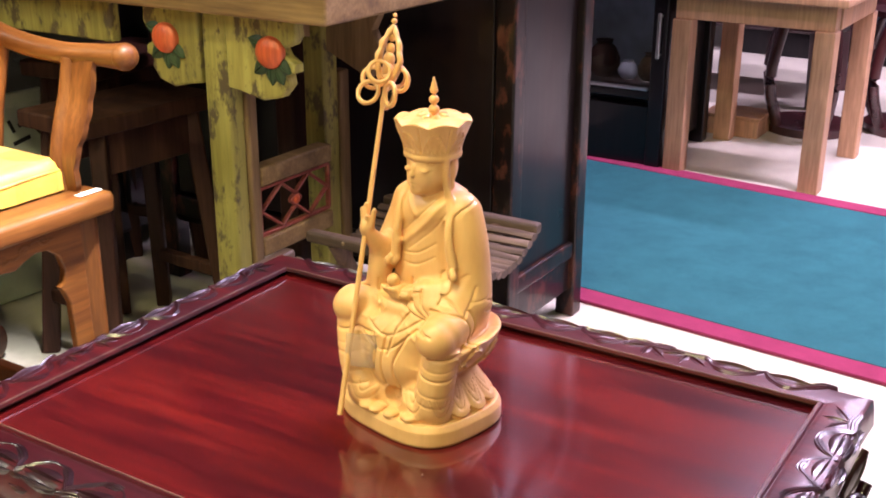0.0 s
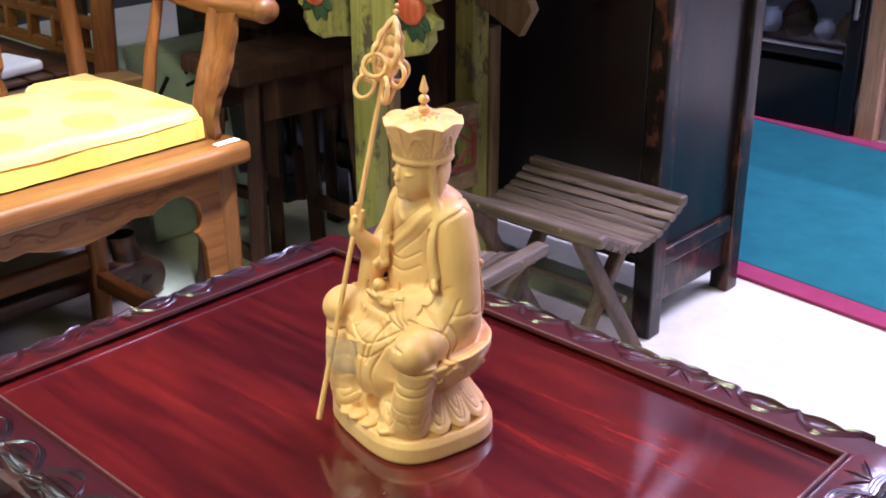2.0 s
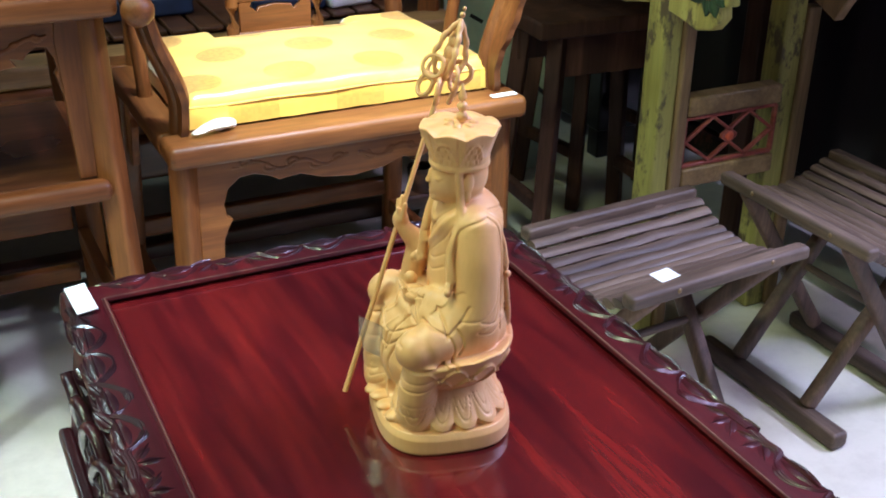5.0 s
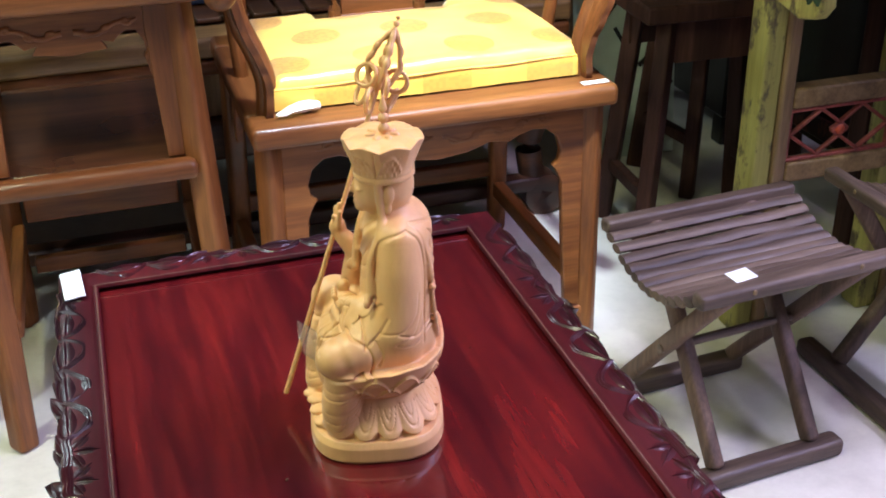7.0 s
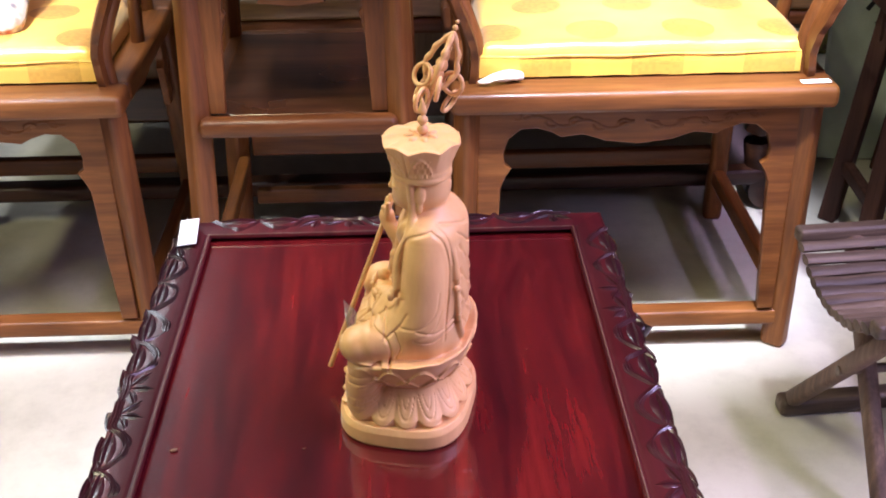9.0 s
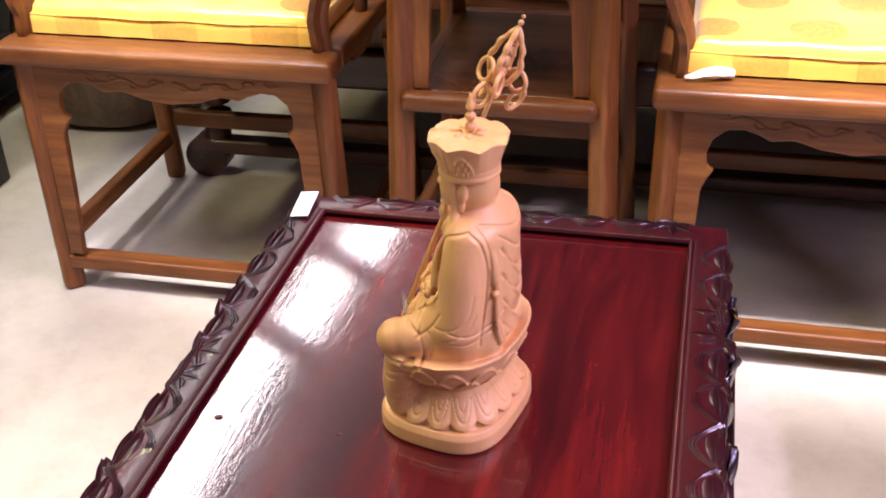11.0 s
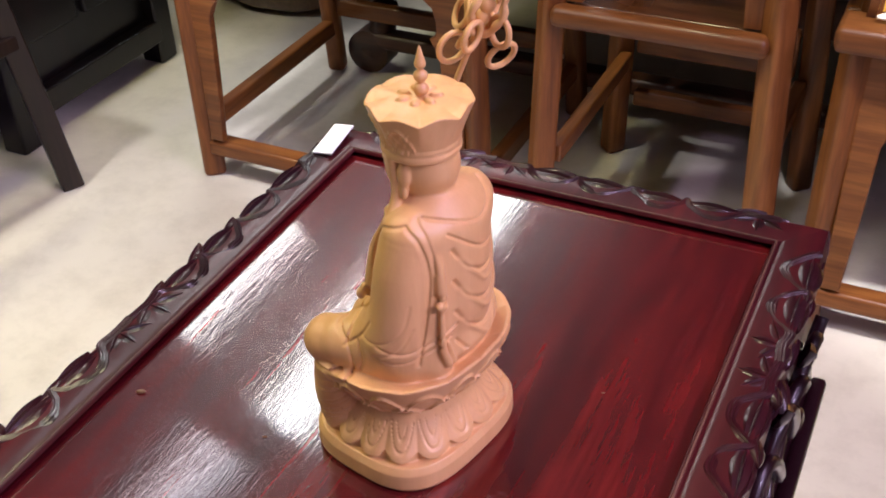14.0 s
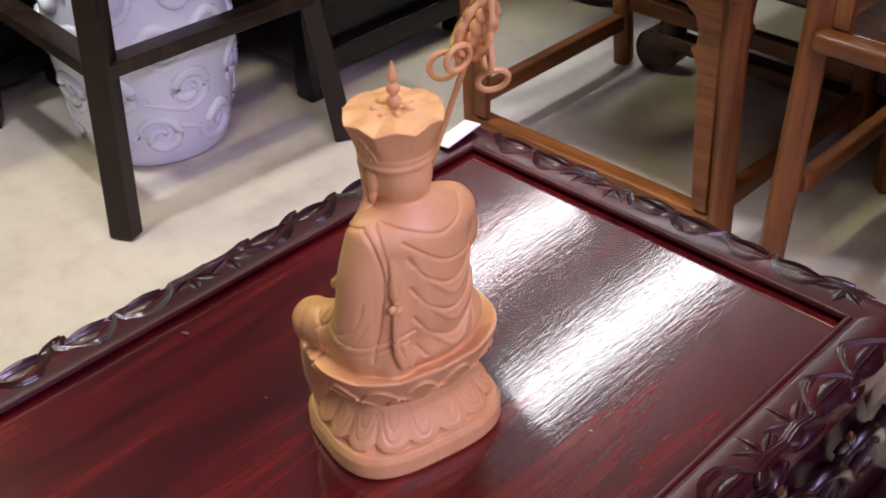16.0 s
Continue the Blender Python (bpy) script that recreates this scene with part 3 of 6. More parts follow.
for sx in (-1, 1):
    for sy in (-1, 1):
        topp = TOP @ Vector((sx * (HX + 0.008), sy * (HY + 0.008), -0.014))
        foot = Vector((topp.x, topp.y, 0.0))
        bm = beam_bm(foot, topp, 0.036, 0.036, 0.006)
        ball_bm((foot.x + sx * 0.004, foot.y + sy * 0.004, 0.03), (0.026, 0.026, 0.03), bm)
        bmesh.ops.transform(bm, matrix=BACK, verts=bm.verts)
        part("leg", bm, M_RIM, table)

label = part("price_label", board_bm((0.0145, 0.036, 0.0012), TOP @ pose(-0.1575, 0.2090, 0.0083, 4, -5, 4), 0.0003), M_PAPER)
tagged(label, "blank white paper price label stuck on the table rim", "label")

for px, py, sc in ((-0.126, -0.0435, 1.0), (-0.05, -0.045, 0.45), (0.09, 0.05, 0.35)):
    crumb = part("wood_chip", ball_bm((0, 0, 0), (0.0026 * sc, 0.0012 * sc, 0.0009 * sc)), M_ROOT)
    crumb.matrix_world = TOP @ pose(px, py, 0.0008 * sc, 0, 0, 25)
    tagged(crumb, "tiny brown wood chip lying on the tabletop", "wood chip")


# ---- the seated statue ----
def statue():
    h = 0.00052
    lo, hi = np.array((-0.052, -0.056, -0.0027)), np.array((0.060, 0.064, 0.2125))
    axes = [np.arange(l, u, h, dtype=np.float32) for l, u in zip(lo, hi)]
    A, B, Z = np.meshgrid(*axes, indexing="ij")
    D = np.full(A.shape, 0.02, np.float32)

    def window(c0, c1, pad=0.012):
        return tuple(slice(max(0, int((a - pad - l) / h)), max(1, int((b + pad - l) / h) + 2)) for a, b, l in zip(c0, c1, lo))

    def blend(win, d, k):
        old = D[win]
        w = np.clip(0.5 + 0.5 * (old - d) / k, 0, 1)
        D[win] = old * (1 - w) + d * w - k * w * (1 - w)

    def ell(c, r, k=0.003, cut=False, turn=0.0):
        m = max(r)
        win = window([x - m for x in c], [x + m for x in c])
        a, b, z = A[win] - c[0], B[win] - c[1], Z[win] - c[2]
        if turn:
            cs, sn = math.cos(radians(turn)), math.sin(radians(turn))
            a, b = a * cs + b * sn, -a * sn + b * cs
        k0 = np.sqrt((a / r[0]) ** 2 + (b / r[1]) ** 2 + (z / r[2]) ** 2) + 1e-6
        k1 = np.sqrt((a / r[0] ** 2) ** 2 + (b / r[1] ** 2) ** 2 + (z / r[2] ** 2) ** 2) + 1e-6
        d = k0 * (k0 - 1) / k1
        if cut:
            old = D[win]
            w = np.clip(0.5 - 0.5 * (old + d) / k, 0, 1)
            D[win] = old * (1 - w) - d * w + k * w * (1 - w)
        else:
            blend(win, d, k)

    def limb(pts, radii, k=0.003):
        line = [tuple(p) for p in (smooth_path(pts, 4) if len(pts) > 2 else pts)]
        step = (len(line) - 1) / (len(pts) - 1)
        rads = [float(np.interp(i / step, range(len(radii)), radii)) for i in range(len(line))]
        m = max(radii)
        win = window([min(c) - m for c in zip(*line)], [max(c) + m for c in zip(*line)])
        a, b, z = A[win], B[win], Z[win]
        d = None
        for p, q, r, s in zip(line, line[1:], rads, rads[1:]):
            v = [y - x for x, y in zip(p, q)]
            t = np.clip(((a - p[0]) * v[0] + (b - p[1]) * v[1] + (z - p[2]) * v[2]) / (sum(x * x for x in v) + 1e-12), 0, 1)
            e = np.sqrt((a - p[0] - t * v[0]) ** 2 + (b - p[1] - t * v[1]) ** 2 + (z - p[2] - t * v[2]) ** 2) - (r + (s - r) * t)
            d = e if d is None else np.minimum(d, e)
        blend(win, d.astype(np.float32), k)

    def turned(c, heights, radii, z0, z1, k=0.002, shape=2.0, wide=1.0, wave=None, front=1.0, spin=0.0):
        m = max(radii) * 1.15 * max(1.0, wide)
        win = window((c[0] - m, c[1] - m, z0), (c[0] + m, c[1] + m, z1), 0.006)
        a, b, z = A[win] - c[0], B[win] - c[1], Z[win]
        cs, sn = math.cos(radians(spin)), math.sin(radians(spin))
        a, b = a * cs + b * sn, (b * cs - a * sn) / wide
        rad = (np.abs(a) ** shape + np.abs(b) ** shape) ** (1 / shape)
        th = np.arctan2(b, a)
        r = np.interp(z, heights, radii).astype(np.float32)
        top = z1
        if wave:
            dr, dz = wave(th, z, rad)
            r, top = r + dr, z1 + dz
        d = np.maximum(np.maximum(rad - r, a - front), np.maximum(z - top, z0 - z))
        blend(win, d * 0.85, k)

    def stamp(curves, plane, keep, depth, width):
        """Grooves (depth > 0) or ridges along curves seen flat from one side."""
        near = (np.abs(D) < 0.006) & keep
        ii = np.nonzero(near)
        u, v = [(A, B, Z)[i][ii] for i in plane]
        best = np.full(u.shape, 1.0, np.float32)
        for c in curves:
            c = smooth_path([(x, y, 0) for x, y in c], 5)
            for p, q in zip(c, c[1:]):
                vx, vy = q.x - p.x, q.y - p.y
                t = np.clip(((u - p.x) * vx + (v - p.y) * vy) / (vx * vx + vy * vy + 1e-12), 0, 1)
                best = np.minimum(best, (u - p.x - t * vx) ** 2 + (v - p.y - t * vy) ** 2)
        D[ii] += (depth * np.exp(-best / (0.85 * width) ** 2)).astype(np.float32)

    # plinth and lotus throne
    YAW = 13.0
    MID = (-0.0006, 0.0017, 0)
    turned(MID, (0, 0.002, 0.010, 0.0135), (0.0382, 0.0392, 0.0390, 0.0374), 0.0, 0.0135, 0.001, 3.1, 1.17, None, 1.0, YAW)

    def lower(th, z, rad):
        v = (((th / (2 * np.pi) * 16) % 1) - 0.5) * 2
        f = np.clip((0.0365 - z) / 0.018, 0, 1)
        tip = np.clip((0.0150 + 0.0035 * v ** 2 - z) / 0.0012, 0, 1)
        return (0.0015 * (1 - np.abs(v) ** 2.6) + 0.0002) * f - 0.0022 * tip, 0
    turned(MID, (0.010, 0.0145, 0.018, 0.024, 0.030, 0.036, 0.042), (0.0362, 0.0363, 0.0350, 0.0316, 0.0286, 0.0266, 0.0272), 0.010, 0.042, 0.0005, 2.6, 1.16, lower, 0.031, YAW)

    def upper(th, z, rad):
        v = np.abs(((th / (2 * np.pi) * 14) % 1) - 0.5) * 2
        w = np.abs(((th / (2 * np.pi) * 14 + 0.5) % 1) - 0.5) * 2
        first = z - (0.0560 - 0.011 * v ** 2)
        second = z - (0.0480 - 0.011 * w ** 2)
        ridge = 0.0008 * np.exp(-(first / 0.0011) ** 2) + 0.0009 * np.exp(-(second / 0.0011) ** 2)
        step = 0.0006 * (first < 0) + 0.0008 * (second < 0)
        rear = np.clip((np.abs(th) - 1.2) / 0.9, 0, 1)
        return ridge + step * np.clip((z - 0.036) / 0.006, 0, 1), rear * (0.0022 + 0.0010 * (1 - v ** 2)) * np.clip((rad - 0.033) / 0.006, 0, 1)
    turned(MID, (0.034, 0.038, 0.044, 0.052, 0.060, 0.066), (0.0264, 0.0292, 0.0338, 0.0380, 0.0405, 0.0408), 0.034, 0.0585, 0.0006, 2.5, 1.15, upper, 0.020, YAW)

    # hips, torso, lap
    ell((-0.0080, 0.0010, 0.068), (0.0290, 0.0385, 0.013), 0.004, False, YAW)
    ell((-0.0160, 0.0010, 0.088), (0.0212, 0.0282, 0.034), 0.006, False, YAW)
    ell((-0.0172, 0.0010, 0.114), (0.0196, 0.0264, 0.030), 0.006, False, YAW)
    ell((-0.0172, 0.0015, 0.129), (0.0182, 0.0292, 0.0130), 0.006, False, YAW)
    # thighs, knees and draped shins
    limb(((-0.010, -0.022, 0.068), (0.019, -0.0260, 0.067)), (0.0150, 0.0120), 0.004)
    ell((0.0268, -0.0258, 0.0648), (0.0116, 0.0114, 0.0116), 0.0014)
    limb(((-0.010, 0.022, 0.067), (0.012, 0.039, 0.067)), (0.0150, 0.0125), 0.004)
    ell((0.0150, 0.0400, 0.0670), (0.0118, 0.0118, 0.0112), 0.0020)
    limb(((0.0232, -0.0268, 0.054), (0.0255, -0.0250, 0.036), (0.0250, -0.0225, 0.022)), (0.0106, 0.0110, 0.0114), 0.0020)
    limb(((0.0160, 0.0385, 0.055), (0.0230, 0.0315, 0.036), (0.0262, 0.0230, 0.021)), (0.0106, 0.0106, 0.0110), 0.0025)
    ell((0.0130, 0.0060, 0.058), (0.0170, 0.0300, 0.0150), 0.004)
    ell((0.0190, 0.0060, 0.046), (0.0120, 0.0230, 0.0200), 0.004)
    ell((0.0240, 0.0040, 0.042), (0.0090, 0.0150, 0.0160), 0.003)
    ell((0.0350, -0.0135, 0.0160), (0.0052, 0.0046, 0.0024), 0.0018)
    ell((0.0350, 0.0165, 0.0160), (0.0052, 0.0046, 0.0024), 0.0018)
    ell((0.0345, 0.0010, 0.0235), (0.0120, 0.0068, 0.0068), 0.0010, True)
    for k in range(-3, 4):
        t = radians(YAW + 15.5 * k)
        ell((MID[0] + 0.0345 * math.cos(t), MID[1] + 0.0385 * math.sin(t), 0.0148), (0.0062, 0.0048, 0.0026), 0.0006, False, math.degrees(t))
    ell((0.0060, 0.0060, 0.0745), (0.0150, 0.0220, 0.0065), 0.005)
    # statue's left arm and sleeve
    limb(((-0.0125, -0.0190, 0.1285), (-0.0112, -0.0226, 0.1120), (-0.0098, -0.0250, 0.0930), (-0.0070, -0.0275, 0.0770)), (0.0112, 0.0124, 0.0130, 0.0130), 0.003)
    limb(((-0.0100, -0.0240, 0.0870), (0.001, -0.0180, 0.0830), (0.010, -0.0040, 0.0830)), (0.0118, 0.0100, 0.0065), 0.004)
    ell((-0.0060, -0.0250, 0.0770), (0.0185, 0.0112, 0.0120), 0.005)
    ell((0.0130, 0.0045, 0.0825), (0.0072, 0.0105, 0.0044), 0.002)
    for k in range(4):
        limb(((0.0165, 0.0030 + 0.0032 * k, 0.0830), (0.0196 - 0.0006 * k, 0.0068 + 0.0030 * k, 0.0855)), (0.0018, 0.0015), 0.0008)
    ell((0.0128, 0.0120, 0.0885), (0.0038, 0.0038, 0.0042), 0.0006)
    # the wide sleeve spread over the lap
    ell((0.0030, -0.0125, 0.0768), (0.0165, 0.0150, 0.0100), 0.004)
    limb(((-0.0060, -0.0300, 0.0800), (0.0040, -0.0280, 0.0735), (0.0125, -0.0190, 0.0735), (0.0155, -0.0070, 0.0770)), (0.0050, 0.0042, 0.0036, 0.0026), 0.0016)
    # robe falling from the shoulder between the arm and the back
    limb(((-0.0185, -0.0160, 0.1260), (-0.0212, -0.0186, 0.1000), (-0.0222, -0.0196, 0.0780), (-0.0222, -0.0206, 0.0660)), (0.0092, 0.0078, 0.0080, 0.0090), 0.004)
    # statue's right arm, raised hand and hanging sleeve
    limb(((-0.0205, 0.0205, 0.1280), (-0.0175, 0.0262, 0.1110), (-0.0070, 0.0290, 0.0980)), (0.0112, 0.0108, 0.0095), 0.003)
    limb(((-0.0050, 0.0285, 0.0980), (0.0030, 0.0295, 0.1050), (0.0085, 0.0315, 0.1120)), (0.0085, 0.0060, 0.0042), 0.002)
    limb(((-0.0020, 0.0290, 0.0985), (0.0020, 0.0290, 0.0890), (0.0040, 0.0300, 0.0780)), (0.0085, 0.0072, 0.0068), 0.003)
    ell((0.0098, 0.0322, 0.1165), (0.0048, 0.0040, 0.0062), 0.0015)
    for k, (da, db, dz) in enumerate(((-0.0004, -0.0036, 0.0085), (-0.0016, 0.0026, 0.0108), (0.0002, 0.0042, 0.0082), (0.0026, -0.0004, 0.0050))):
        limb(((0.0098, 0.0315 + db * 0.6, 0.1180), (0.0092 + da, 0.0312 + db, 0.1190 + dz)), (0.0020, 0.0014), 0.0008)
    # neck, head, face, ears; the face is turned a little to the statue's left
    limb(((-0.0155, 0.002, 0.134), (-0.0120, 0.0008, 0.148)), (0.0100, 0.0090), 0.003)
    hc, hb, turn_h = -0.0110, 0.0002, radians(10)

    def hd(a, b, z):
        return (hc + a * math.cos(turn_h) - b * math.sin(turn_h), hb + a * math.sin(turn_h) + b * math.cos(turn_h), z)
    ell(hd(0, 0, 0.1545), (0.0163, 0.0136, 0.0175), 0.002)
    ell(hd(0.0080, 0, 0.1480), (0.0080, 0.0094, 0.0088), 0.003)
    limb((hd(0.0158, 0, 0.1580), hd(0.0174, 0, 0.1524)), (0.0010, 0.0017), 0.0012)
    limb((hd(0.0152, -0.0028, 0.1480), hd(0.0160, 0, 0.1483), hd(0.0152, 0.0028, 0.1480)), (0.0007, 0.0011, 0.0007), 0.0008)
    limb((hd(0.0151, -0.0022, 0.1459), hd(0.0159, 0, 0.1457), hd(0.0151, 0.0022, 0.1459)), (0.0008, 0.0013, 0.0008), 0.0008)
    ell(hd(0.0135, 0, 0.1425), (0.0030, 0.0040, 0.0028), 0.002)
    for s in (-1, 1):
        ell(hd(-0.0010, s * 0.0140, 0.1540), (0.0030, 0.0020, 0.0062), 0.0008)
        ell(hd(-0.0005, s * 0.0138, 0.1460), (0.0020, 0.0018, 0.0042), 0.0008)
        ell(hd(0.0132, s * 0.0052, 0.1545), (0.0028, 0.0034, 0.0019), 0.0012)
        o = hb + 0.0010
        stamp([[(o + s * 0.0022, 0.1548), (o + s * 0.0052, 0.1536), (o + s * 0.0085, 0.1550)], [(o + s * 0.0022, 0.1592), (o + s * 0.0055, 0.1610), (o + s * 0.0092, 0.1592)]], (1, 2), (A > -0.006) & (Z > 0.15) & (Z < 0.163), 0.00045, 0.0006)

    # crown with eight drooping points on its rim and a domed top
    def crown(th, z, rad):
        u = (th + radians(116)) * 8 / (2 * np.pi)
        tip = (1 - 2 * np.abs(u - np.round(u))) ** 1.5
        f = np.clip((z - 0.168) / 0.014, 0, 1)
        return (0.0019 * tip - 0.0008) * f, (0.0023 * (0.45 - tip) * np.clip((rad - 0.012) / 0.010, 0, 1) - 0.0012 * np.clip((rad - 0.008) / 0.010, 0, 1) ** 2)
    turned((hc, hb, 0), (0.160, 0.1612, 0.1628, 0.1640, 0.1655, 0.1670, 0.1760, 0.1812, 0.1822, 0.190), (0.0158, 0.0167, 0.0168, 0.0162, 0.0167, 0.0165, 0.0195, 0.0214, 0.0218, 0.0220), 0.1605, 0.1836, 0.0006, 2.0, 1.0, crown)
    for zc, r in ((0.1870, 0.0032), (0.1928, 0.0029), (0.1981, 0.0024)):
        ell((hc - 0.001, hb, zc), (r, r, r * 0.95), 0.0008)
    limb(((hc - 0.001, hb, 0.200), (hc - 0.001, hb, 0.2055)), (0.0019, 0.0005), 0.0006)
    for k in range(7):
        t = 2 * math.pi * k / 7
        ell((hc + 0.0068 * math.cos(t), hb + 0.0068 * math.sin(t), 0.1842), (0.0028, 0.0018, 0.0012), 0.0005, False, math.degrees(t))

    # ribbons from the crown over the chest and down the back
    for s, low, end in ((-1, (0.0030, -0.0190, 0.1180), (0.0042, -0.0226, 0.1015)), (1, (0.0012, 0.0165, 0.1180), (0.0030, 0.0170, 0.1020))):
        limb((hd(0.0046, s * 0.0145, 0.1610), hd(0.0034, s * 0.0138, 0.1440), (-0.0038, s * 0.0172, 0.1330), low, end), (0.0020, 0.0022, 0.0026, 0.0026, 0.0030), 0.0010)
        for k in range(4):
            ell((end[0] + 0.0006 + 0.0011 * k, end[1] + s * 0.0016 * (k - 1), end[2] - 0.0030 - 0.0020 * (k % 2)), (0.0021, 0.0021, 0.0029), 0.0007)
    limb(((-0.0195, -0.0185, 0.1360), (-0.0262, -0.0205, 0.1210), (-0.0285, -0.0222, 0.1060)), (0.0018, 0.0025, 0.0027), 0.0010)
    for db, dz in ((0.0012, 0.1030), (-0.0016, 0.0998), (0.0014, 0.0976)):
        ell((-0.0292, -0.0232 + db, dz), (0.0021, 0.0023, 0.0021), 0.0006)
    limb(((-0.0292, -0.0236, 0.0965), (-0.0298, -0.0250, 0.0850), (-0.0302, -0.0252, 0.0760), (-0.0310, -0.0232, 0.0680)), (0.0013, 0.0015, 0.0018, 0.0022), 0.0010)
    limb(((-0.0305, -0.0215, 0.0780), (-0.0318, -0.0195, 0.0670)), (0.0011, 0.0018), 0.0008)

    # folds
    back, side, other, front = A < -0.018, B < -0.014, B > 0.016, A > -0.008
    stamp([[(-0.015, 0.123 - 0.016 * k), (-0.008, 0.111 - 0.0155 * k), (0.004, 0.104 - 0.015 * k), (0.015, 0.107 - 0.014 * k), (0.023, 0.117 - 0.013 * k)] for k in range(4)], (1, 2), back & (Z > 0.068), 0.0010, 0.0011)
    stamp([[(-0.012, 0.117 - 0.016 * k), (0.002, 0.099 - 0.015 * k), (0.012, 0.100 - 0.014 * k), (0.022, 0.110 - 0.013 * k)] for k in range(3)], (1, 2), back & (Z > 0.068), -0.0007, 0.0014)
    stamp([[(-0.018, 0.138), (0.002, 0.131), (0.020, 0.138)], [(-0.016, 0.131), (0.001, 0.117), (0.022, 0.114)], [(0.024, 0.126), (0.025, 0.104), (0.022, 0.08)]], (1, 2), back, 0.0009, 0.0008)
    stamp([[(-0.036, 0.087), (-0.020, 0.078), (-0.006, 0.081)], [(-0.030, 0.079), (-0.016, 0.0725), (-0.004, 0.0745)], [(-0.001, 0.090), (0.005, 0.080), (0.013, 0.073)], [(0.001, 0.097), (0.006, 0.089), (0.015, 0.081)]], (0, 2), side & (Z > 0.066), 0.0007, 0.0007)
    stamp([[(-0.0150, 0.1370), (-0.0215, 0.1300), (-0.0245, 0.1150), (-0.0240, 0.0980), (-0.0225, 0.0820), (-0.0215, 0.0700)], [(-0.0150, 0.1370), (-0.0040, 0.1330), (0.0010, 0.1220), (0.0024, 0.1100)]], (0, 2), B < -0.014, 0.0008, 0.0007)
    stamp([[(-0.0175, 0.1385), (-0.0240, 0.1310), (-0.0270, 0.1150)], [(-0.0190, 0.1020), (-0.0165, 0.0900), (-0.0080, 0.0830), (0.0040, 0.0815)], [(-0.0200, 0.0900), (-0.0150, 0.0800), (-0.0040, 0.0755)]], (0, 2), B < -0.016, 0.0005, 0.0007)
    stamp([[(-0.034, 0.088), (-0.016, 0.079), (0.000, 0.085)], [(-0.030, 0.079), (-0.014, 0.071), (0.002, 0.078)], [(-0.006, 0.134), (-0.008, 0.118), (-0.004, 0.104)]], (0, 2), other & (Z > 0.066), 0.0009, 0.0007)
    # collar and chest
    stamp([[(-0.013, 0.136), (-0.004, 0.124), (0.012, 0.110)]], (1, 2), front & (Z > 0.10), -0.0013, 0.0028)
    stamp([[(0.012, 0.137), (0.004, 0.128)]], (1, 2), front & (Z > 0.10), -0.0010, 0.0022)
    stamp([[(-0.016, 0.131), (-0.008, 0.120), (0.008, 0.106)], [(-0.009, 0.138), (0.001, 0.127), (0.015, 0.115)], [(-0.010, 0.112), (0.001, 0.105), (0.012, 0.103)], [(-0.010, 0.104), (0.001, 0.098), (0.012, 0.097)]], (1, 2), front & (Z > 0.088), 0.0005, 0.0007)
    # knees: the cloth's edge under each, sagging folds down the shins
    for a0, b0, toward in ((0.0205, -0.0250, -36), (0.0150, 0.0375, 35)):
        ii = np.nonzero((np.abs(D) < 0.005) & (Z < 0.066) & (Z > 0.018) & (A > a0 - 0.006) & (np.abs(B - b0) < 0.020))
        th = np.arctan2(B[ii] - b0, A[ii] - a0) - radians(toward)
        sag = 0.0042 * (1 - np.cos(th))
        for z0, deep, wide in ((0.0555, 0.0014, 0.0009), (0.0478, 0.0004, 0.0007), (0.0425, 0.0006, 0.0007), (0.0320, 0.0004, 0.0008), (0.0250, 0.0005, 0.0008)):
            D[ii] += (deep * np.exp(-((Z[ii] - z0 - sag) / wide) ** 2) * (np.abs(th) < 1.7)).astype(np.float32)
    stamp([[(-0.006, 0.060), (0.000, 0.044), (-0.004, 0.028)], [(0.006, 0.060), (0.008, 0.044), (0.006, 0.030)], [(0.016, 0.062), (0.013, 0.050), (0.015, 0.036)]], (1, 2), (A > 0.012) & (Z < 0.061), 0.0014, 0.0008)
    stamp([[(-0.012, 0.071), (0.005, 0.061), (0.022, 0.066)], [(-0.011, 0.066), (0.006, 0.052), (0.025, 0.058)], [(-0.004, 0.074), (0.000, 0.066), (0.004, 0.050)]], (1, 2), (A > 0.012) & (Z < 0.078), 0.0011, 0.0008)
    stamp([[(0.0190, 0.0785), (0.0115, 0.0740), (0.0088, 0.0660), (0.0105, 0.0565)], [(0.0060, 0.0770), (0.0035, 0.0690), (0.0060, 0.0620)]], (0, 2), (B < -0.016) & (Z > 0.054), 0.0011, 0.0008)
    stamp([[(0.0110, 0.0800), (0.0035, 0.0750), (0.0010, 0.0670), (0.0030, 0.0580)]], (0, 2), (B > 0.030) & (Z > 0.054), 0.0011, 0.0008)
    # fine pleats running back from the shins, and the loose cuff below the elbow
    stamp([[(0.0130, 0.0520 - 0.006 * k), (0.0180, 0.0440 - 0.006 * k), (0.0270, 0.0400 - 0.006 * k)] for k in range(4)], (0, 2), (B < -0.026) & (Z < 0.055) & (A > 0.011), 0.0005, 0.0006)
    lap = (Z > 0.062) & (Z < 0.086)
    stamp([[(-0.010, -0.006), (0.008, -0.011), (0.012, -0.034)], [(-0.004, 0.024), (0.003, 0.031), (0.005, 0.046)], [(0.014, -0.008), (0.018, 0.006), (0.012, 0.024)], [(0.000, 0.030), (0.010, 0.024), (0.020, 0.016)]], (0, 1), lap, 0.0010, 0.0008)
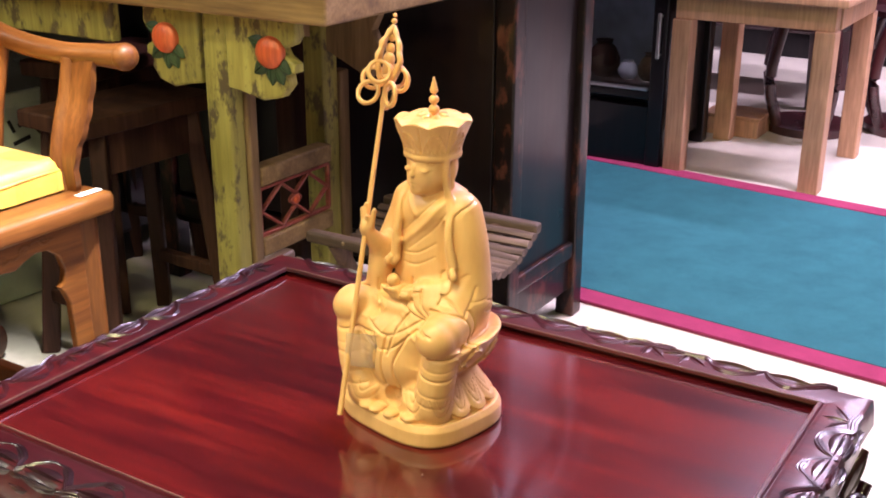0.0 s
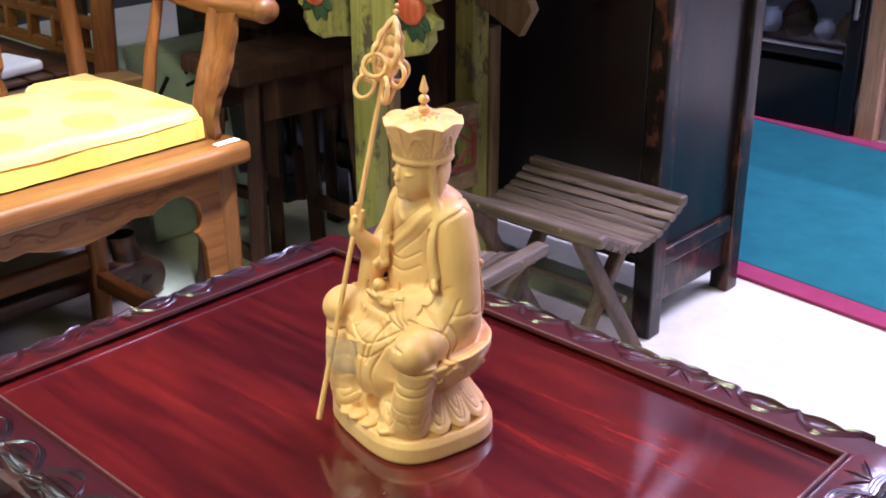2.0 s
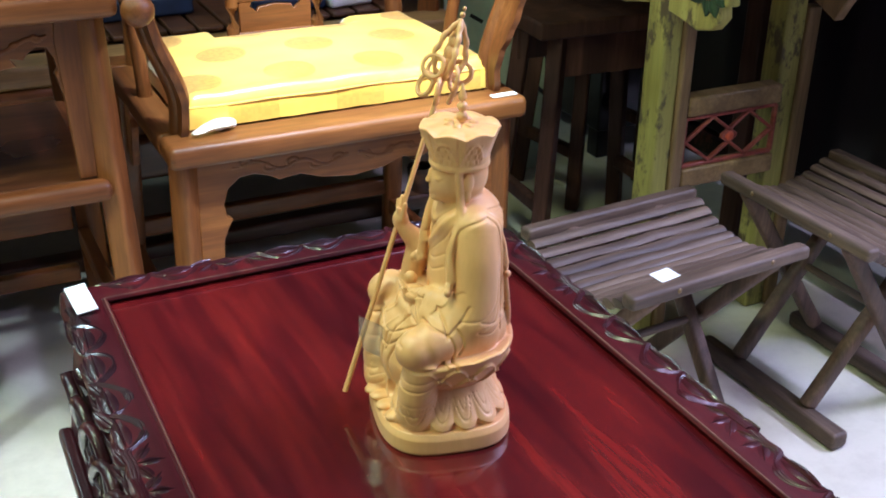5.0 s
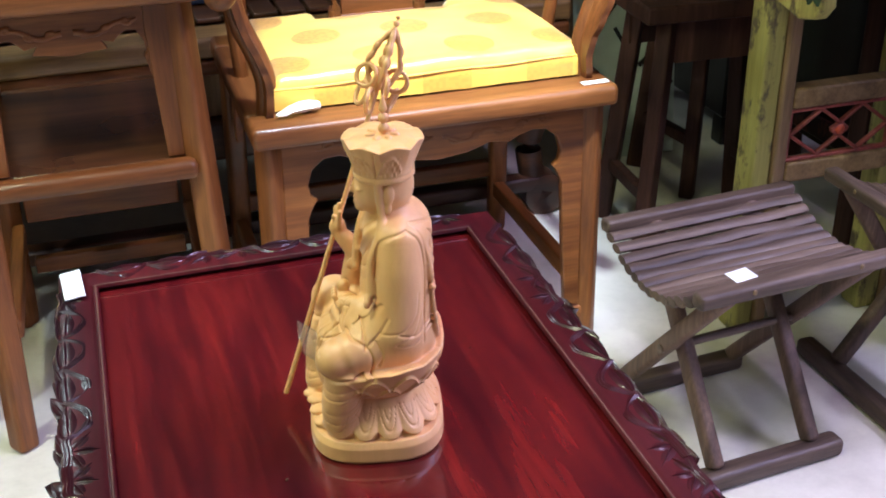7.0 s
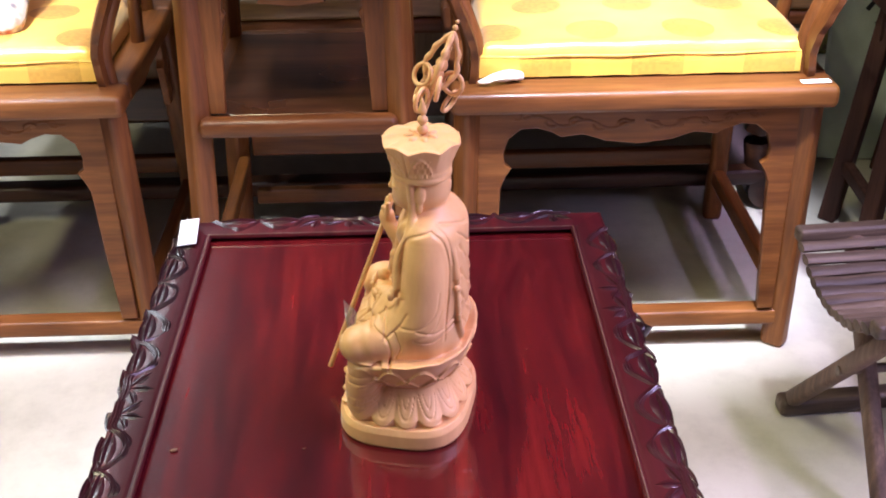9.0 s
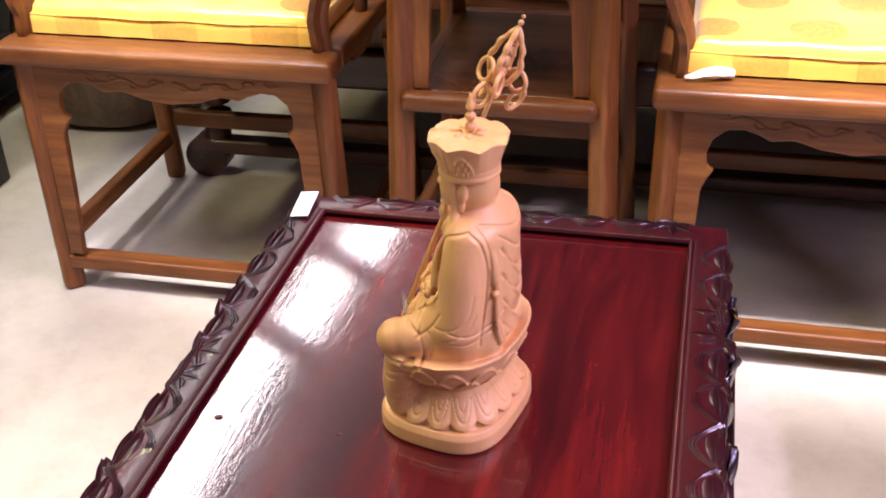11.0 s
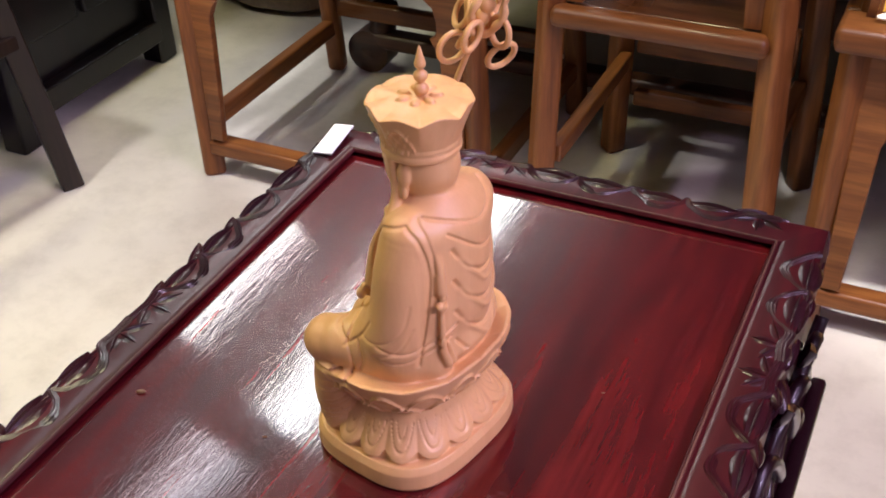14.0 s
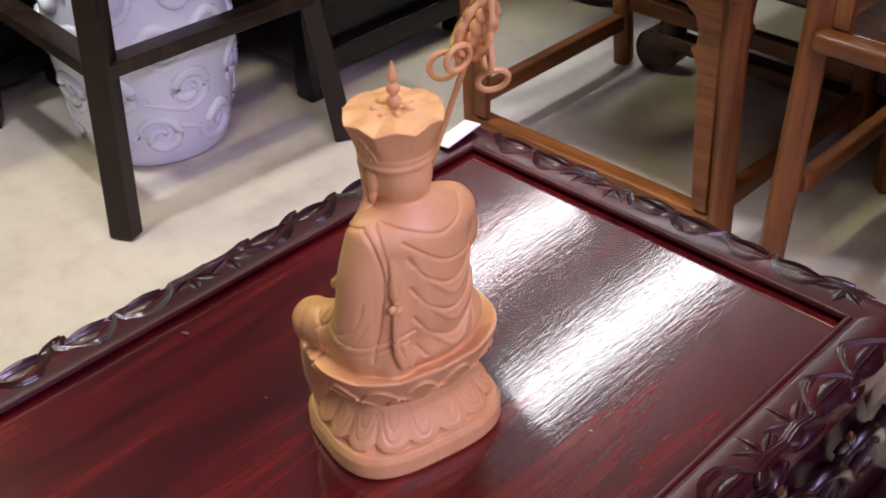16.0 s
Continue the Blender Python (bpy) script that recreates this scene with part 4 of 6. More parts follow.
    # curved folds round the lap sleeve and loose cloth ends on the lap
    stamp([[(0.004 - 0.006 * k, 0.089 - 0.001 * k), (0.003 - 0.007 * k, 0.081 - 0.001 * k), (-0.006 - 0.0065 * k, 0.0735 - 0.0004 * k), (-0.020 - 0.004 * k, 0.0700)] for k in range(3)], (1, 2), (A > -0.004) & (Z > 0.067) & (Z < 0.092) & (B < 0.008), 0.0010, 0.0008)
    stamp([[(0.000, 0.073), (-0.006, 0.066), (-0.012, 0.060)], [(0.004, 0.070), (0.012, 0.060), (0.022, 0.058)], [(0.012, 0.074), (0.018, 0.067), (0.028, 0.066)]], (1, 2), (A > 0.014) & (Z < 0.078), -0.0005, 0.0009)
    # carved panels round the crown
    ii = np.nonzero((np.abs(D) < 0.004) & (Z > 0.165) & (Z < 0.181) & (A - hc > -0.32 * np.abs(B - hb)))
    th = np.arctan2(B[ii] - hb, A[ii] - hc)
    lobes = np.abs(((th * 3.5 / np.pi + 0.19) % 1) - 0.5)
    curl = np.sin(lobes * 38) * np.sin((Z[ii] - 0.168) * 900)
    D[ii] += (0.0004 * curl * (lobes < 0.30) * (Z[ii] < 0.1765)).astype(np.float32)
    arch = (Z[ii] - 0.1695) - 0.0075 * (1 - (lobes / 0.36) ** 2)
    D[ii] -= (0.0006 * np.exp(-(arch / 0.0012) ** 2)).astype(np.float32)
    D[ii] += (0.0008 * np.exp(-((lobes - 0.5) / 0.03) ** 2)).astype(np.float32)
    # inner outlines on the lower petals
    ii = np.nonzero((np.abs(D) < 0.004) & (Z > 0.0145) & (Z < 0.034))
    cs, sn = math.cos(radians(YAW)), math.sin(radians(YAW))
    pa, pb = A[ii] - MID[0], B[ii] - MID[1]
    th = np.arctan2((pb * cs - pa * sn) / 1.16, pa * cs + pb * sn)
    v = (((th / (2 * np.pi) * 16) % 1) - 0.5) * 2
    line = Z[ii] - (0.0190 + 0.020 * np.abs(v) ** 2.4)
    D[ii] += (0.0006 * np.exp(-(line / 0.0007) ** 2) * (np.abs(v) < 0.8)).astype(np.float32)
    line = Z[ii] - (0.0240 + 0.060 * np.abs(v) ** 2.2)
    D[ii] += (0.0005 * np.exp(-(line / 0.0008) ** 2) * (np.abs(v) < 0.4)).astype(np.float32)

    # surface from the field
    S = D < 0
    n = np.array(D.shape)
    total = np.zeros((*(n - 1), 3), np.float32)
    count = np.zeros(n - 1, np.float32)
    cross = []
    for ax in range(3):
        f = [slice(None)] * 3
        g = [slice(None)] * 3
        f[ax], g[ax] = slice(0, -1), slice(1, None)
        c = S[tuple(f)] != S[tuple(g)]
        cross.append(c)
        t = np.where(c, D[tuple(f)] / np.where(c, D[tuple(f)] - D[tuple(g)], 1), 0)
        p = np.zeros((*c.shape, 3), np.float32)
        for i in range(3):
            idx = [None] * 3
            idx[i] = slice(None)
            p[..., i] = np.arange(c.shape[i], dtype=np.float32)[tuple(idx)]
        p[..., ax] += t
        p *= c[..., None]
        o1, o2 = [i for i in range(3) if i != ax]
        for d1 in (0, 1):
            for d2 in (0, 1):
                w = [slice(None)] * 3
                w[o1], w[o2] = slice(d1, n[o1] - 1 + d1), slice(d2, n[o2] - 1 + d2)
                total += p[tuple(w)]
                count += c[tuple(w)]
    live = count > 0
    index = np.cumsum(live.ravel()).reshape(live.shape) - 1
    co = total[live] / count[live][:, None] * h + lo
    faces = []
    for ax in range(3):
        o1, o2 = (ax + 1) % 3, (ax + 2) % 3
        e = np.array(np.nonzero(cross[ax])).T
        e = e[(e[:, o1] > 0) & (e[:, o2] > 0) & (e[:, o1] < n[o1] - 1) & (e[:, o2] < n[o2] - 1)]
        inside = S[tuple(e.T)]
        quad = []
        for d1, d2 in ((1, 1), (0, 1), (0, 0), (1, 0)):
            q = e.copy()
            q[:, o1] -= d1
            q[:, o2] -= d2
            quad.append(index[tuple(q.T)])
        quad = np.stack(quad, 1)
        quad[~inside] = quad[~inside][:, ::-1]
        faces.append(quad)
    faces = np.concatenate(faces)
    # front is towards -x of the tabletop
    a, b, z = co[:, 0].copy(), co[:, 1].copy(), np.maximum(co[:, 2], 0)
    co = np.stack((0.012 - a, b - 0.0055, 0.985 * z + 0.0002), 1)
    me = bpy.data.meshes.new("statue")
    me.vertices.add(len(co))
    me.vertices.foreach_set("co", co.astype(np.float32).ravel())
    me.loops.add(faces.size)
    me.loops.foreach_set("vertex_index", faces.astype(np.int32).ravel())
    me.polygons.add(len(faces))
    me.polygons.foreach_set("loop_start", np.arange(0, faces.size, 4, dtype=np.int32))
    me.polygons.foreach_set("use_smooth", np.ones(len(faces), bool))
    me.update(calc_edges=True)
    me.validate()
    bm = bmesh.new()
    bm.from_mesh(me)
    bmesh.ops.smooth_vert(bm, verts=bm.verts, factor=0.25, use_axis_x=True, use_axis_y=True, use_axis_z=True)
    bmesh.ops.recalc_face_normals(bm, faces=bm.faces)
    bm.to_mesh(me)
    bm.free()
    me.materials.append(M_BOX)
    ob = new("statue", me)
    ob.matrix_world = TOP
    return tagged(ob, "pale boxwood statue of a seated robed figure on lotus throne", "statue")


statue()


def staff():
    s = thing("ringed_staff", TOP, "thin pale boxwood staff with carved loops and loose rings", "staff")
    foot, tip = Vector((-0.0372, 0.0203, 0.0125)), Vector((0.0452, 0.0346, 0.2317))
    ax = (tip - foot).normalized()
    side = Vector((0.25, 0.95, 0)).cross(ax).normalized()
    other = ax.cross(side)
    at = lambda f: foot + (tip - foot) * f
    part("shaft", tube_bm([at(i / 12 * 0.86) for i in range(13)], lambda t: 0.00165 - 0.0003 * t, 10), M_BOX, s)
    core = None
    for f, r in ((0.838, 0.0024), (0.862, 0.0034), (0.886, 0.0036), (0.912, 0.0028), (0.94, 0.0022)):
        core = ball_bm(at(f), (r, r, r * 1.2), core)
    for f, r in ((0.963, 0.0021), (0.980, 0.0017), (0.995, 0.0012)):
        core = ball_bm(at(f), r, core, 10, 8)
    part("finial", core, M_BOX, s)
    for d in (side, other, -side, -other):
        pts = []
        for i in range(33):
            t = i / 32
            w = 0.0088 * math.sin(math.pi * t ** 0.72) ** 0.85 * (1.0 + 0.06 * math.sin(20 * t))
            pts.append(at(0.826 + 0.140 * t) + d * w)
        part("loop", tube_bm(pts, lambda t: 0.00165 + 0.00025 * math.sin(30 * t), 8), M_BOX, s)
    ring = lambda c, nrm, r, w=0.00135: tube_bm([c + u * (r * math.cos(2 * math.pi * k / 24)) + v * (r * math.sin(2 * math.pi * k / 24)) for k in range(24) for u, v in [axes_of(nrm)]], w, 8, closed=True, up=nrm)
    for k, (ang, f, out, drop, twist) in enumerate(((0.2, 0.858, 0.0088, 0.002, 0.5), (1.9, 0.850, 0.0092, 0.003, -0.4), (3.4, 0.856, 0.0090, 0.002, 0.9), (5.0, 0.848, 0.0088, 0.003, 0.2),
                                                   (0.7, 0.826, 0.0112, 0.007, -0.6), (2.6, 0.822, 0.0104, 0.006, 0.7), (4.2, 0.824, 0.0108, 0.007, -0.2))):
        d = side * math.cos(ang) + other * math.sin(ang)
        tang = ax.cross(d)
        part("ring", ring(at(f) + d * out - Vector((0, 0, drop)), (tang * math.cos(twist) + d * math.sin(twist) + ax * 0.15).normalized(), 0.0062 if k < 4 else 0.0066), M_BOX, s)
    # folded strip of clear tape hanging from the shaft
    tp = at(0.165)
    d = Vector((0.42, -0.90, 0.0)).normalized()
    own = board_bm((0.0215, 0.0003, 0.0205), None, 0.0)
    bmesh.ops.subdivide_edges(own, edges=own.edges[:], cuts=6, use_grid_fill=True)
    for v in own.verts:
        v.co.y += 0.0009 * math.sin(v.co.x * 260 + v.co.z * 90)
    bmesh.ops.transform(own, matrix=Matrix.Translation(tp + d * 0.0095 + Vector((-0.0018, 0, 0))) @ pose(0, 0, 0, 0, 6, math.degrees(math.atan2(d.y, d.x))), verts=own.verts)
    part("tape_tag", own, M_TAPE, s, "folded strip of clear sticky tape")
    return s


def axes_of(nrm):
    u = nrm.orthogonal().normalized()
    return u, nrm.cross(u)


staff()


# ---- armchairs ----
def cusp_outline(half, top, mid, low, spandrel):
    """Outline of a shaped apron with cusps, a hanging centre and spandrels down the legs."""
    right = [(0.0, mid), (0.022, mid + 0.003), (0.05, mid + 0.006), (half * 0.36, mid + 0.018), (half * 0.44, mid + 0.016), (half * 0.50, mid + 0.014), (half * 0.56, mid + 0.022),
             (half * 0.66, mid + 0.030), (half * 0.76, mid + 0.028), (half * 0.84, mid + 0.012), (half * 0.87, mid - 0.012), (half * 0.86, low + 0.018), (half * 0.82, low + 0.010),
             (half * 0.85, low - 0.002), (half * 0.885, low - 0.022), (half * 0.905, (low + spandrel) / 2), (half * 0.94, spandrel)]
    left = [(-x, z) for x, z in right[1:]]
    return [(-half - 0.008, top), (half + 0.008, top), (half + 0.012, spandrel)] + right[::-1] + left + [(-half - 0.012, spandrel)]


def relief_bm(half, z, y, seed, amp=0.010):
    """Low relief on an apron: a wavy stem with a flattened scroll curling into each bow."""
    rng = random.Random(seed)
    own = None
    for s in (-1, 1):
        n = max(3, round(half / 0.045))
        step = half * 0.80 / n
        stem = [(s * (0.008 + step * n * i / 48), y, z + 0.018 * (i / 48) ** 2 + amp * 0.6 * math.cos(math.pi * n * i / 48)) for i in range(49)]
        own = tube_bm(stem, lambda t: 0.0042 * (1 - 0.4 * t), 8, own, 0.6, (0, 1, 0))
        for k in range(n):
            cx, up = s * (0.008 + step * (k + 0.5)), (1 if k % 2 else -1)
            cz = z + 0.018 * ((k + 0.5) / n) ** 2 - up * amp * 0.15
            big = amp * rng.uniform(0.75, 0.95)
            curl = []
            for i in range(22):
                a = up * s * (0.4 + 1.35 * math.pi * i / 21 * 1.25)
                rr = big * (1 - 0.78 * i / 21)
                curl.append((cx + rr * math.cos(a) * 1.25, y, cz + rr * math.sin(a)))
            own = tube_bm(curl, lambda t: 0.0040 * (1 - 0.35 * t), 8, own, 0.6, (0, 1, 0))
            ball_bm(curl[-1], (0.0034, 0.0018, 0.0034), own, 10, 6)
    return own


SEAT_H, SEAT_W, SEAT_D, BACK_Y = 0.495, 0.585, 0.50, 0.47


def armchair(m, label):
    c = thing("armchair", m, label, "chair", "brown hardwood armchairs")
    hw = SEAT_W / 2
    z0 = SEAT_H - 0.036
    # seat frame with a rounded edge and a soft panel
    part("seat_rail", beam_bm((-hw, 0.035, SEAT_H - 0.018), (hw, 0.035, SEAT_H - 0.018), 0.036, 0.070, 0.010, up=(0, 1, 0)), M_HUA_X, c)
    part("seat_rail", beam_bm((-hw, SEAT_D - 0.035, SEAT_H - 0.018), (hw, SEAT_D - 0.035, SEAT_H - 0.018), 0.036, 0.070, 0.010, up=(0, 1, 0)), M_HUA_X, c)
    for s in (-1, 1):
        part("seat_rail", beam_bm((s * (hw - 0.033), 0.069, SEAT_H - 0.018), (s * (hw - 0.033), SEAT_D - 0.069, SEAT_H - 0.018), 0.066, 0.036, 0.008), M_HUA_Y, c)
    part("seat_panel", board_bm((SEAT_W - 0.13, SEAT_D - 0.13, 0.012), pose(0, SEAT_D / 2, SEAT_H - 0.012), 0.002), M_HUA_X, c)
    # legs
    for s in (-1, 1):
        bm = beam_bm((s * (hw - 0.022), 0.056, 0.0), (s * (hw - 0.030), 0.046, z0), 0.040, 0.036, 0.008)
        part("leg", bm, M_HUA_Z, c)
        part("leg", beam_bm((s * (hw - 0.020), SEAT_D + 0.020, 0.0), (s * (hw - 0.030), SEAT_D - 0.035, z0), 0.038, 0.036, 0.010), M_HUA_Z, c)
    # shaped aprons
    out = cusp_outline(hw - 0.052, z0 + 0.002, z0 - 0.066, z0 - 0.115, 0.082)
    part("apron", prism_bm(out, 0.016, pose(0, 0.044, 0), 0.003), M_HUA_X, c, "shaped apron with carved scrolls")
    tagged(part("carving", relief_bm(hw - 0.06, z0 - 0.033, 0.0368, 5), M_HUA_X, c), "low carved scrolls", "", "", "stuff")
    for s in (-1, 1):
        o2 = cusp_outline(SEAT_D / 2 - 0.06, z0 + 0.002, z0 - 0.040, z0 - 0.08, z0 - 0.15)
        part("apron", prism_bm(o2, 0.014, pose(s * (hw - 0.030), SEAT_D / 2, 0, 0, 0, 90), 0.002), M_HUA_Y, c)
    # stretchers
    part("stretcher", beam_bm((-hw + 0.03, 0.056, 0.062), (hw - 0.03, 0.056, 0.062), 0.030, 0.036, 0.006, up=(0, 1, 0)), M_HUA_X, c)
    for s in (-1, 1):
        part("stretcher", beam_bm((s * (hw - 0.024), 0.06, 0.105), (s * (hw - 0.024), SEAT_D + 0.012, 0.105), 0.024, 0.036, 0.005), M_HUA_Y, c)
    part("stretcher", beam_bm((-hw + 0.02, SEAT_D + 0.008, 0.15), (hw - 0.02, SEAT_D + 0.008, 0.15), 0.036, 0.024, 0.005, up=(0, 1, 0)), M_HUA_X, c)
    # horseshoe rail
    half = [(0.318, -0.018, 0.702), (0.311, 0.030, 0.701), (0.303, 0.110, 0.699), (0.298, 0.220, 0.712), (0.284, 0.335, 0.755), (0.238, 0.415, 0.825), (0.148, 0.468, 0.892), (0.0, 0.488, 0.920)]
    line = smooth_path([(-x, y, z) for x, y, z in half] + [(x, y, z) for x, y, z in half[::-1][1:]], 6)
    rail = tube_bm(line, lambda t: 0.0178 + 0.003 * max(0, 1 - min(t, 1 - t) * 16), 12)
    for s in (-1, 1):
        ball_bm((s * 0.3185, -0.020, 0.702), (0.0225, 0.020, 0.0215), rail)
    part("arm_rail", rail, M_HUA_Y, c, "curved horseshoe arm rail")
    for s in (-1, 1):
        # front post with an S bend and the scalloped bracket before it
        pts = smooth_path([(s * 0.258, 0.074, SEAT_H - 0.004), (s * 0.255, 0.076, 0.545), (s * 0.268, 0.078, 0.590), (s * 0.286, 0.080, 0.636), (s * 0.299, 0.078, 0.694)], 5)
        post = part("arm_post", tube_bm(pts, lambda t: 0.0162 - 0.001 * t, 12, None, 0.85, (0, 1, 0)), M_HUA_Z, c)
        own = bmesh.new()
        a, b = [], []
        fine = [pts[0].lerp(pts[1], 0.0)] + [p.lerp(q, f) for p, q in zip(pts, pts[1:]) for f in (0.5, 1.0)]
        for i, p in enumerate(fine):
            f = i / (len(fine) - 1)
            w = 0.026 + 0.026 * min(1, f * 1.8) + 0.0035 * abs(math.sin(f * 17))
            a.append((own.verts.new(p + Vector((-0.0065, -0.010, 0))), own.verts.new(p + Vector((0.0065, -0.010, 0)))))
            b.append((own.verts.new(p + Vector((-0.0055, -w, 0))), own.verts.new(p + Vector((0.0055, -w, 0)))))
        for i in range(len(fine) - 1):
            for f in ((a[i][0], a[i + 1][0], b[i + 1][0], b[i][0]), (a[i][1], b[i][1], b[i + 1][1], a[i + 1][1]), (b[i][0], b[i + 1][0], b[i + 1][1], b[i][1])):
                own.faces.new(f)
        for i in (0, -1):
            own.faces.new((a[i][0], a[i][1], b[i][1], b[i][0]))
        part("bracket", own, M_HUA_Z, post, "wavy carved bracket")
        mid = smooth_path([(s * 0.268, 0.255, SEAT_H), (s * 0.276, 0.245, 0.59), (s * 0.286, 0.235, 0.65), (s * 0.297, 0.228, 0.712)], 4)
        part("spindle", tube_bm(mid, lambda t: 0.0125 - 0.004 * t, 8), M_HUA_Z, c)
        back = smooth_path([(s * 0.245, BACK_Y - 0.04, SEAT_H), (s * 0.240, BACK_Y - 0.035, 0.66), (s * 0.236, BACK_Y - 0.03, 0.76), (s * 0.240, BACK_Y - 0.035, 0.825)], 4)
        part("back_post", tube_bm(back, 0.0165, 10), M_HUA_Z, c)
    # splat in stacked framed panels
    lean = [(0.0, BACK_Y - 0.075, SEAT_H), (0.0, BACK_Y - 0.07, 0.66), (0.0, BACK_Y + 0.0, 0.82), (0.0, 0.525, 0.955)]
    for s in (-1, 1):
        part("splat_stile", tube_bm(smooth_path([(s * 0.078, y, z) for _, y, z in lean], 5), 0.0115, 8), M_HUA_Z, c)
    for z, y in ((0.532, BACK_Y - 0.075), (0.600, BACK_Y - 0.073), (0.760, BACK_Y - 0.035)):
        part("splat_rail", beam_bm((-0.07, y, z), (0.07, y, z), 0.016, 0.016, 0.003), M_HUA_X, c)
    slot = [(-0.066, 0.536), (0.066, 0.536), (0.066, 0.598), (0.040, 0.598), (0.046, 0.584), (0.034, 0.574), (0.030, 0.582), (0.0, 0.586), (-0.030, 0.582), (-0.034, 0.574), (-0.046, 0.584), (-0.040, 0.598), (-0.066, 0.598)]
    part("splat_panel", prism_bm([(x, z) for x, z in slot], 0.010, pose(0, BACK_Y - 0.074, 0), 0.002), M_HUA_X, c, "splat panel with a cut-out")
    part("splat_panel", board_bm((0.138, 0.010, 0.150), pose(0, BACK_Y - 0.055, 0.680, -13), 0.002), M_HUA_Z, c)
    part("splat_panel", board_bm((0.138, 0.010, 0.185), pose(0, BACK_Y + 0.010, 0.855, -24), 0.002), M_HUA_Z, c)
    return c


CH_A = pose(0.3675, 0.985, 0)
CH_B = pose(-0.707, 1.005, 0)
armchair(CH_A, "brown hardwood horseshoe armchair with a yellow seat cushion")
armchair(CH_B, "brown hardwood horseshoe armchair holding a yellow cushion and a floral pillow")


def seat_cushion(m, label):
    """A soft boxed cushion, notched at the back for the splat, with piped seams and puckers along the front."""
    half, deep, high, r = 0.2535, 0.350, 0.050, 0.022

    def edge(x, y):
        """How far inside the outline a point lies: sides, front, back and the notch for the splat."""
        side = half - 0.010 * max(0.0, y / deep - 0.35) - abs(x)
        notch = max(abs(x) - 0.118, 0.302 - y)
        taper = (deep + 0.16 - 0.62 * abs(x)) - y
        return min(side, y, deep - y, notch, taper)

    nx, ny = 72, 52
    own = bmesh.new()
    grid = {}
    for i in range(nx + 1):
        for j in range(ny + 1):
            x, y = half * (2 * i / nx - 1), deep * j / ny
            e = edge(x, y)
            if e < -0.004:
                continue
            e = max(e, 0.0)
            lip = math.sqrt(max(0.0, 1 - (1 - min(1, e / r)) ** 2))
            puff = 0.006 * (1 - (x / half) ** 2) * math.sin(math.pi * min(1, (y + 0.02) / deep))
            pucker = 0.0024 * noise.noise(Vector((x * 55, y * 9, 3.1))) * max(0, 1 - y / 0.07)
            z = high - r * (1 - lip) + puff * lip + (0.0022 * noise.noise(Vector((x * 13, y * 15, 0))) + pucker) * lip
            grid[i, j] = own.verts.new((x, y + 0.0025 * noise.noise(Vector((x * 9, y * 9, 7))), z))
    quads = [(i, j) for i in range(nx) for j in range(ny) if all(k in grid for k in ((i, j), (i + 1, j), (i + 1, j + 1), (i, j + 1)))]
    for i, j in quads:
        own.faces.new((grid[i, j], grid[i + 1, j], grid[i + 1, j + 1], grid[i, j + 1]))
    for v in [v for v in own.verts if not v.link_faces]:
        own.verts.remove(v)
    rims = [e for e in own.edges if len(e.link_faces) == 1]
    for z in (0.018, 0.0):
        ext = bmesh.ops.extrude_edge_only(own, edges=rims)
        fresh = [g for g in ext["geom"] if isinstance(g, bmesh.types.BMVert)]
        for v in fresh:
            v.co.z = z + 0.0012 * noise.noise(Vector((v.co.x * 30, v.co.y * 30, z * 50)))
        rims = [g for g in ext["geom"] if isinstance(g, bmesh.types.BMEdge)]
    c = thing("seat_cushion", m, label, "cushion", "yellow seat cushions")
    part("pad", own, M_BROCADE, c)
    line = [(-half + 0.004, 0.20), (-half + 0.003, 0.02), (-half + 0.02, 0.002), (0, -0.001), (half - 0.02, 0.002), (half - 0.003, 0.02), (half - 0.004, 0.20)]
    for z in (high - 0.018,):
        part("piping", tube_bm([Vector((x, y + 0.0008, z + 0.001 * math.sin(x * 40))) for x, y, _ in smooth_path([(x, y, 0) for x, y in line], 6)], 0.0022, 6), M_BROCADE, c)
    return c


seat_cushion(CH_A @ pose(0.007, 0.064, SEAT_H + 0.002), "bright yellow brocade seat cushion with round medallions on the armchair")
seat_cushion(CH_B @ pose(-0.008, 0.064, SEAT_H + 0.002), "yellow brocade seat cushion with medallions under a floral pillow")

# floral pillow leaning on the second chair
own = board_bm((0.40, 0.40, 0.10), None, 0.03, 3)
bmesh.ops.subdivide_edges(own, edges=own.edges[:], cuts=3, use_grid_fill=True)
for v in own.verts:
    e = max(abs(v.co.x), abs(v.co.y)) / 0.2
    v.co.z *= max(0.12, 1 - 0.85 * e ** 3) * 1.25
    v.co += Vector((0, 0, 0.004 * noise.noise(v.co * 12)))
pil = part("pillow", own, M_FLORAL)
pil.matrix_world = CH_B @ pose(-0.09, 0.300, SEAT_H + 0.150, 24, 4, 6)
tagged(pil, "plump red and beige floral pillow lying on the yellow cushion", "pillow")

tag = part("price_label", board_bm((0.045, 0.014, 0.001), CH_A @ pose(0.258, 0.022, SEAT_H + 0.0015, 0, 0, 2), 0.0003), M_PAPER)
tagged(tag, "small white paper price label on the armchair seat rail", "label")
own = tube_bm(smooth_path([(-0.035, 0, 0.006), (-0.015, 0.004, 0.009), (0.01, 0.012, 0.010), (0.035, 0.014, 0.008)], 5), lambda t: 0.004 + 0.009 * min(1, 1.6 * t) - 0.004 * max(0, t - 0.8) * 5, 10, None, 0.6)
for v in own.verts:
    v.co += Vector((0, 0, 0.002 * noise.noise(v.co * 120)))
knot = part("cushion_tie", own, M_CLOTH)
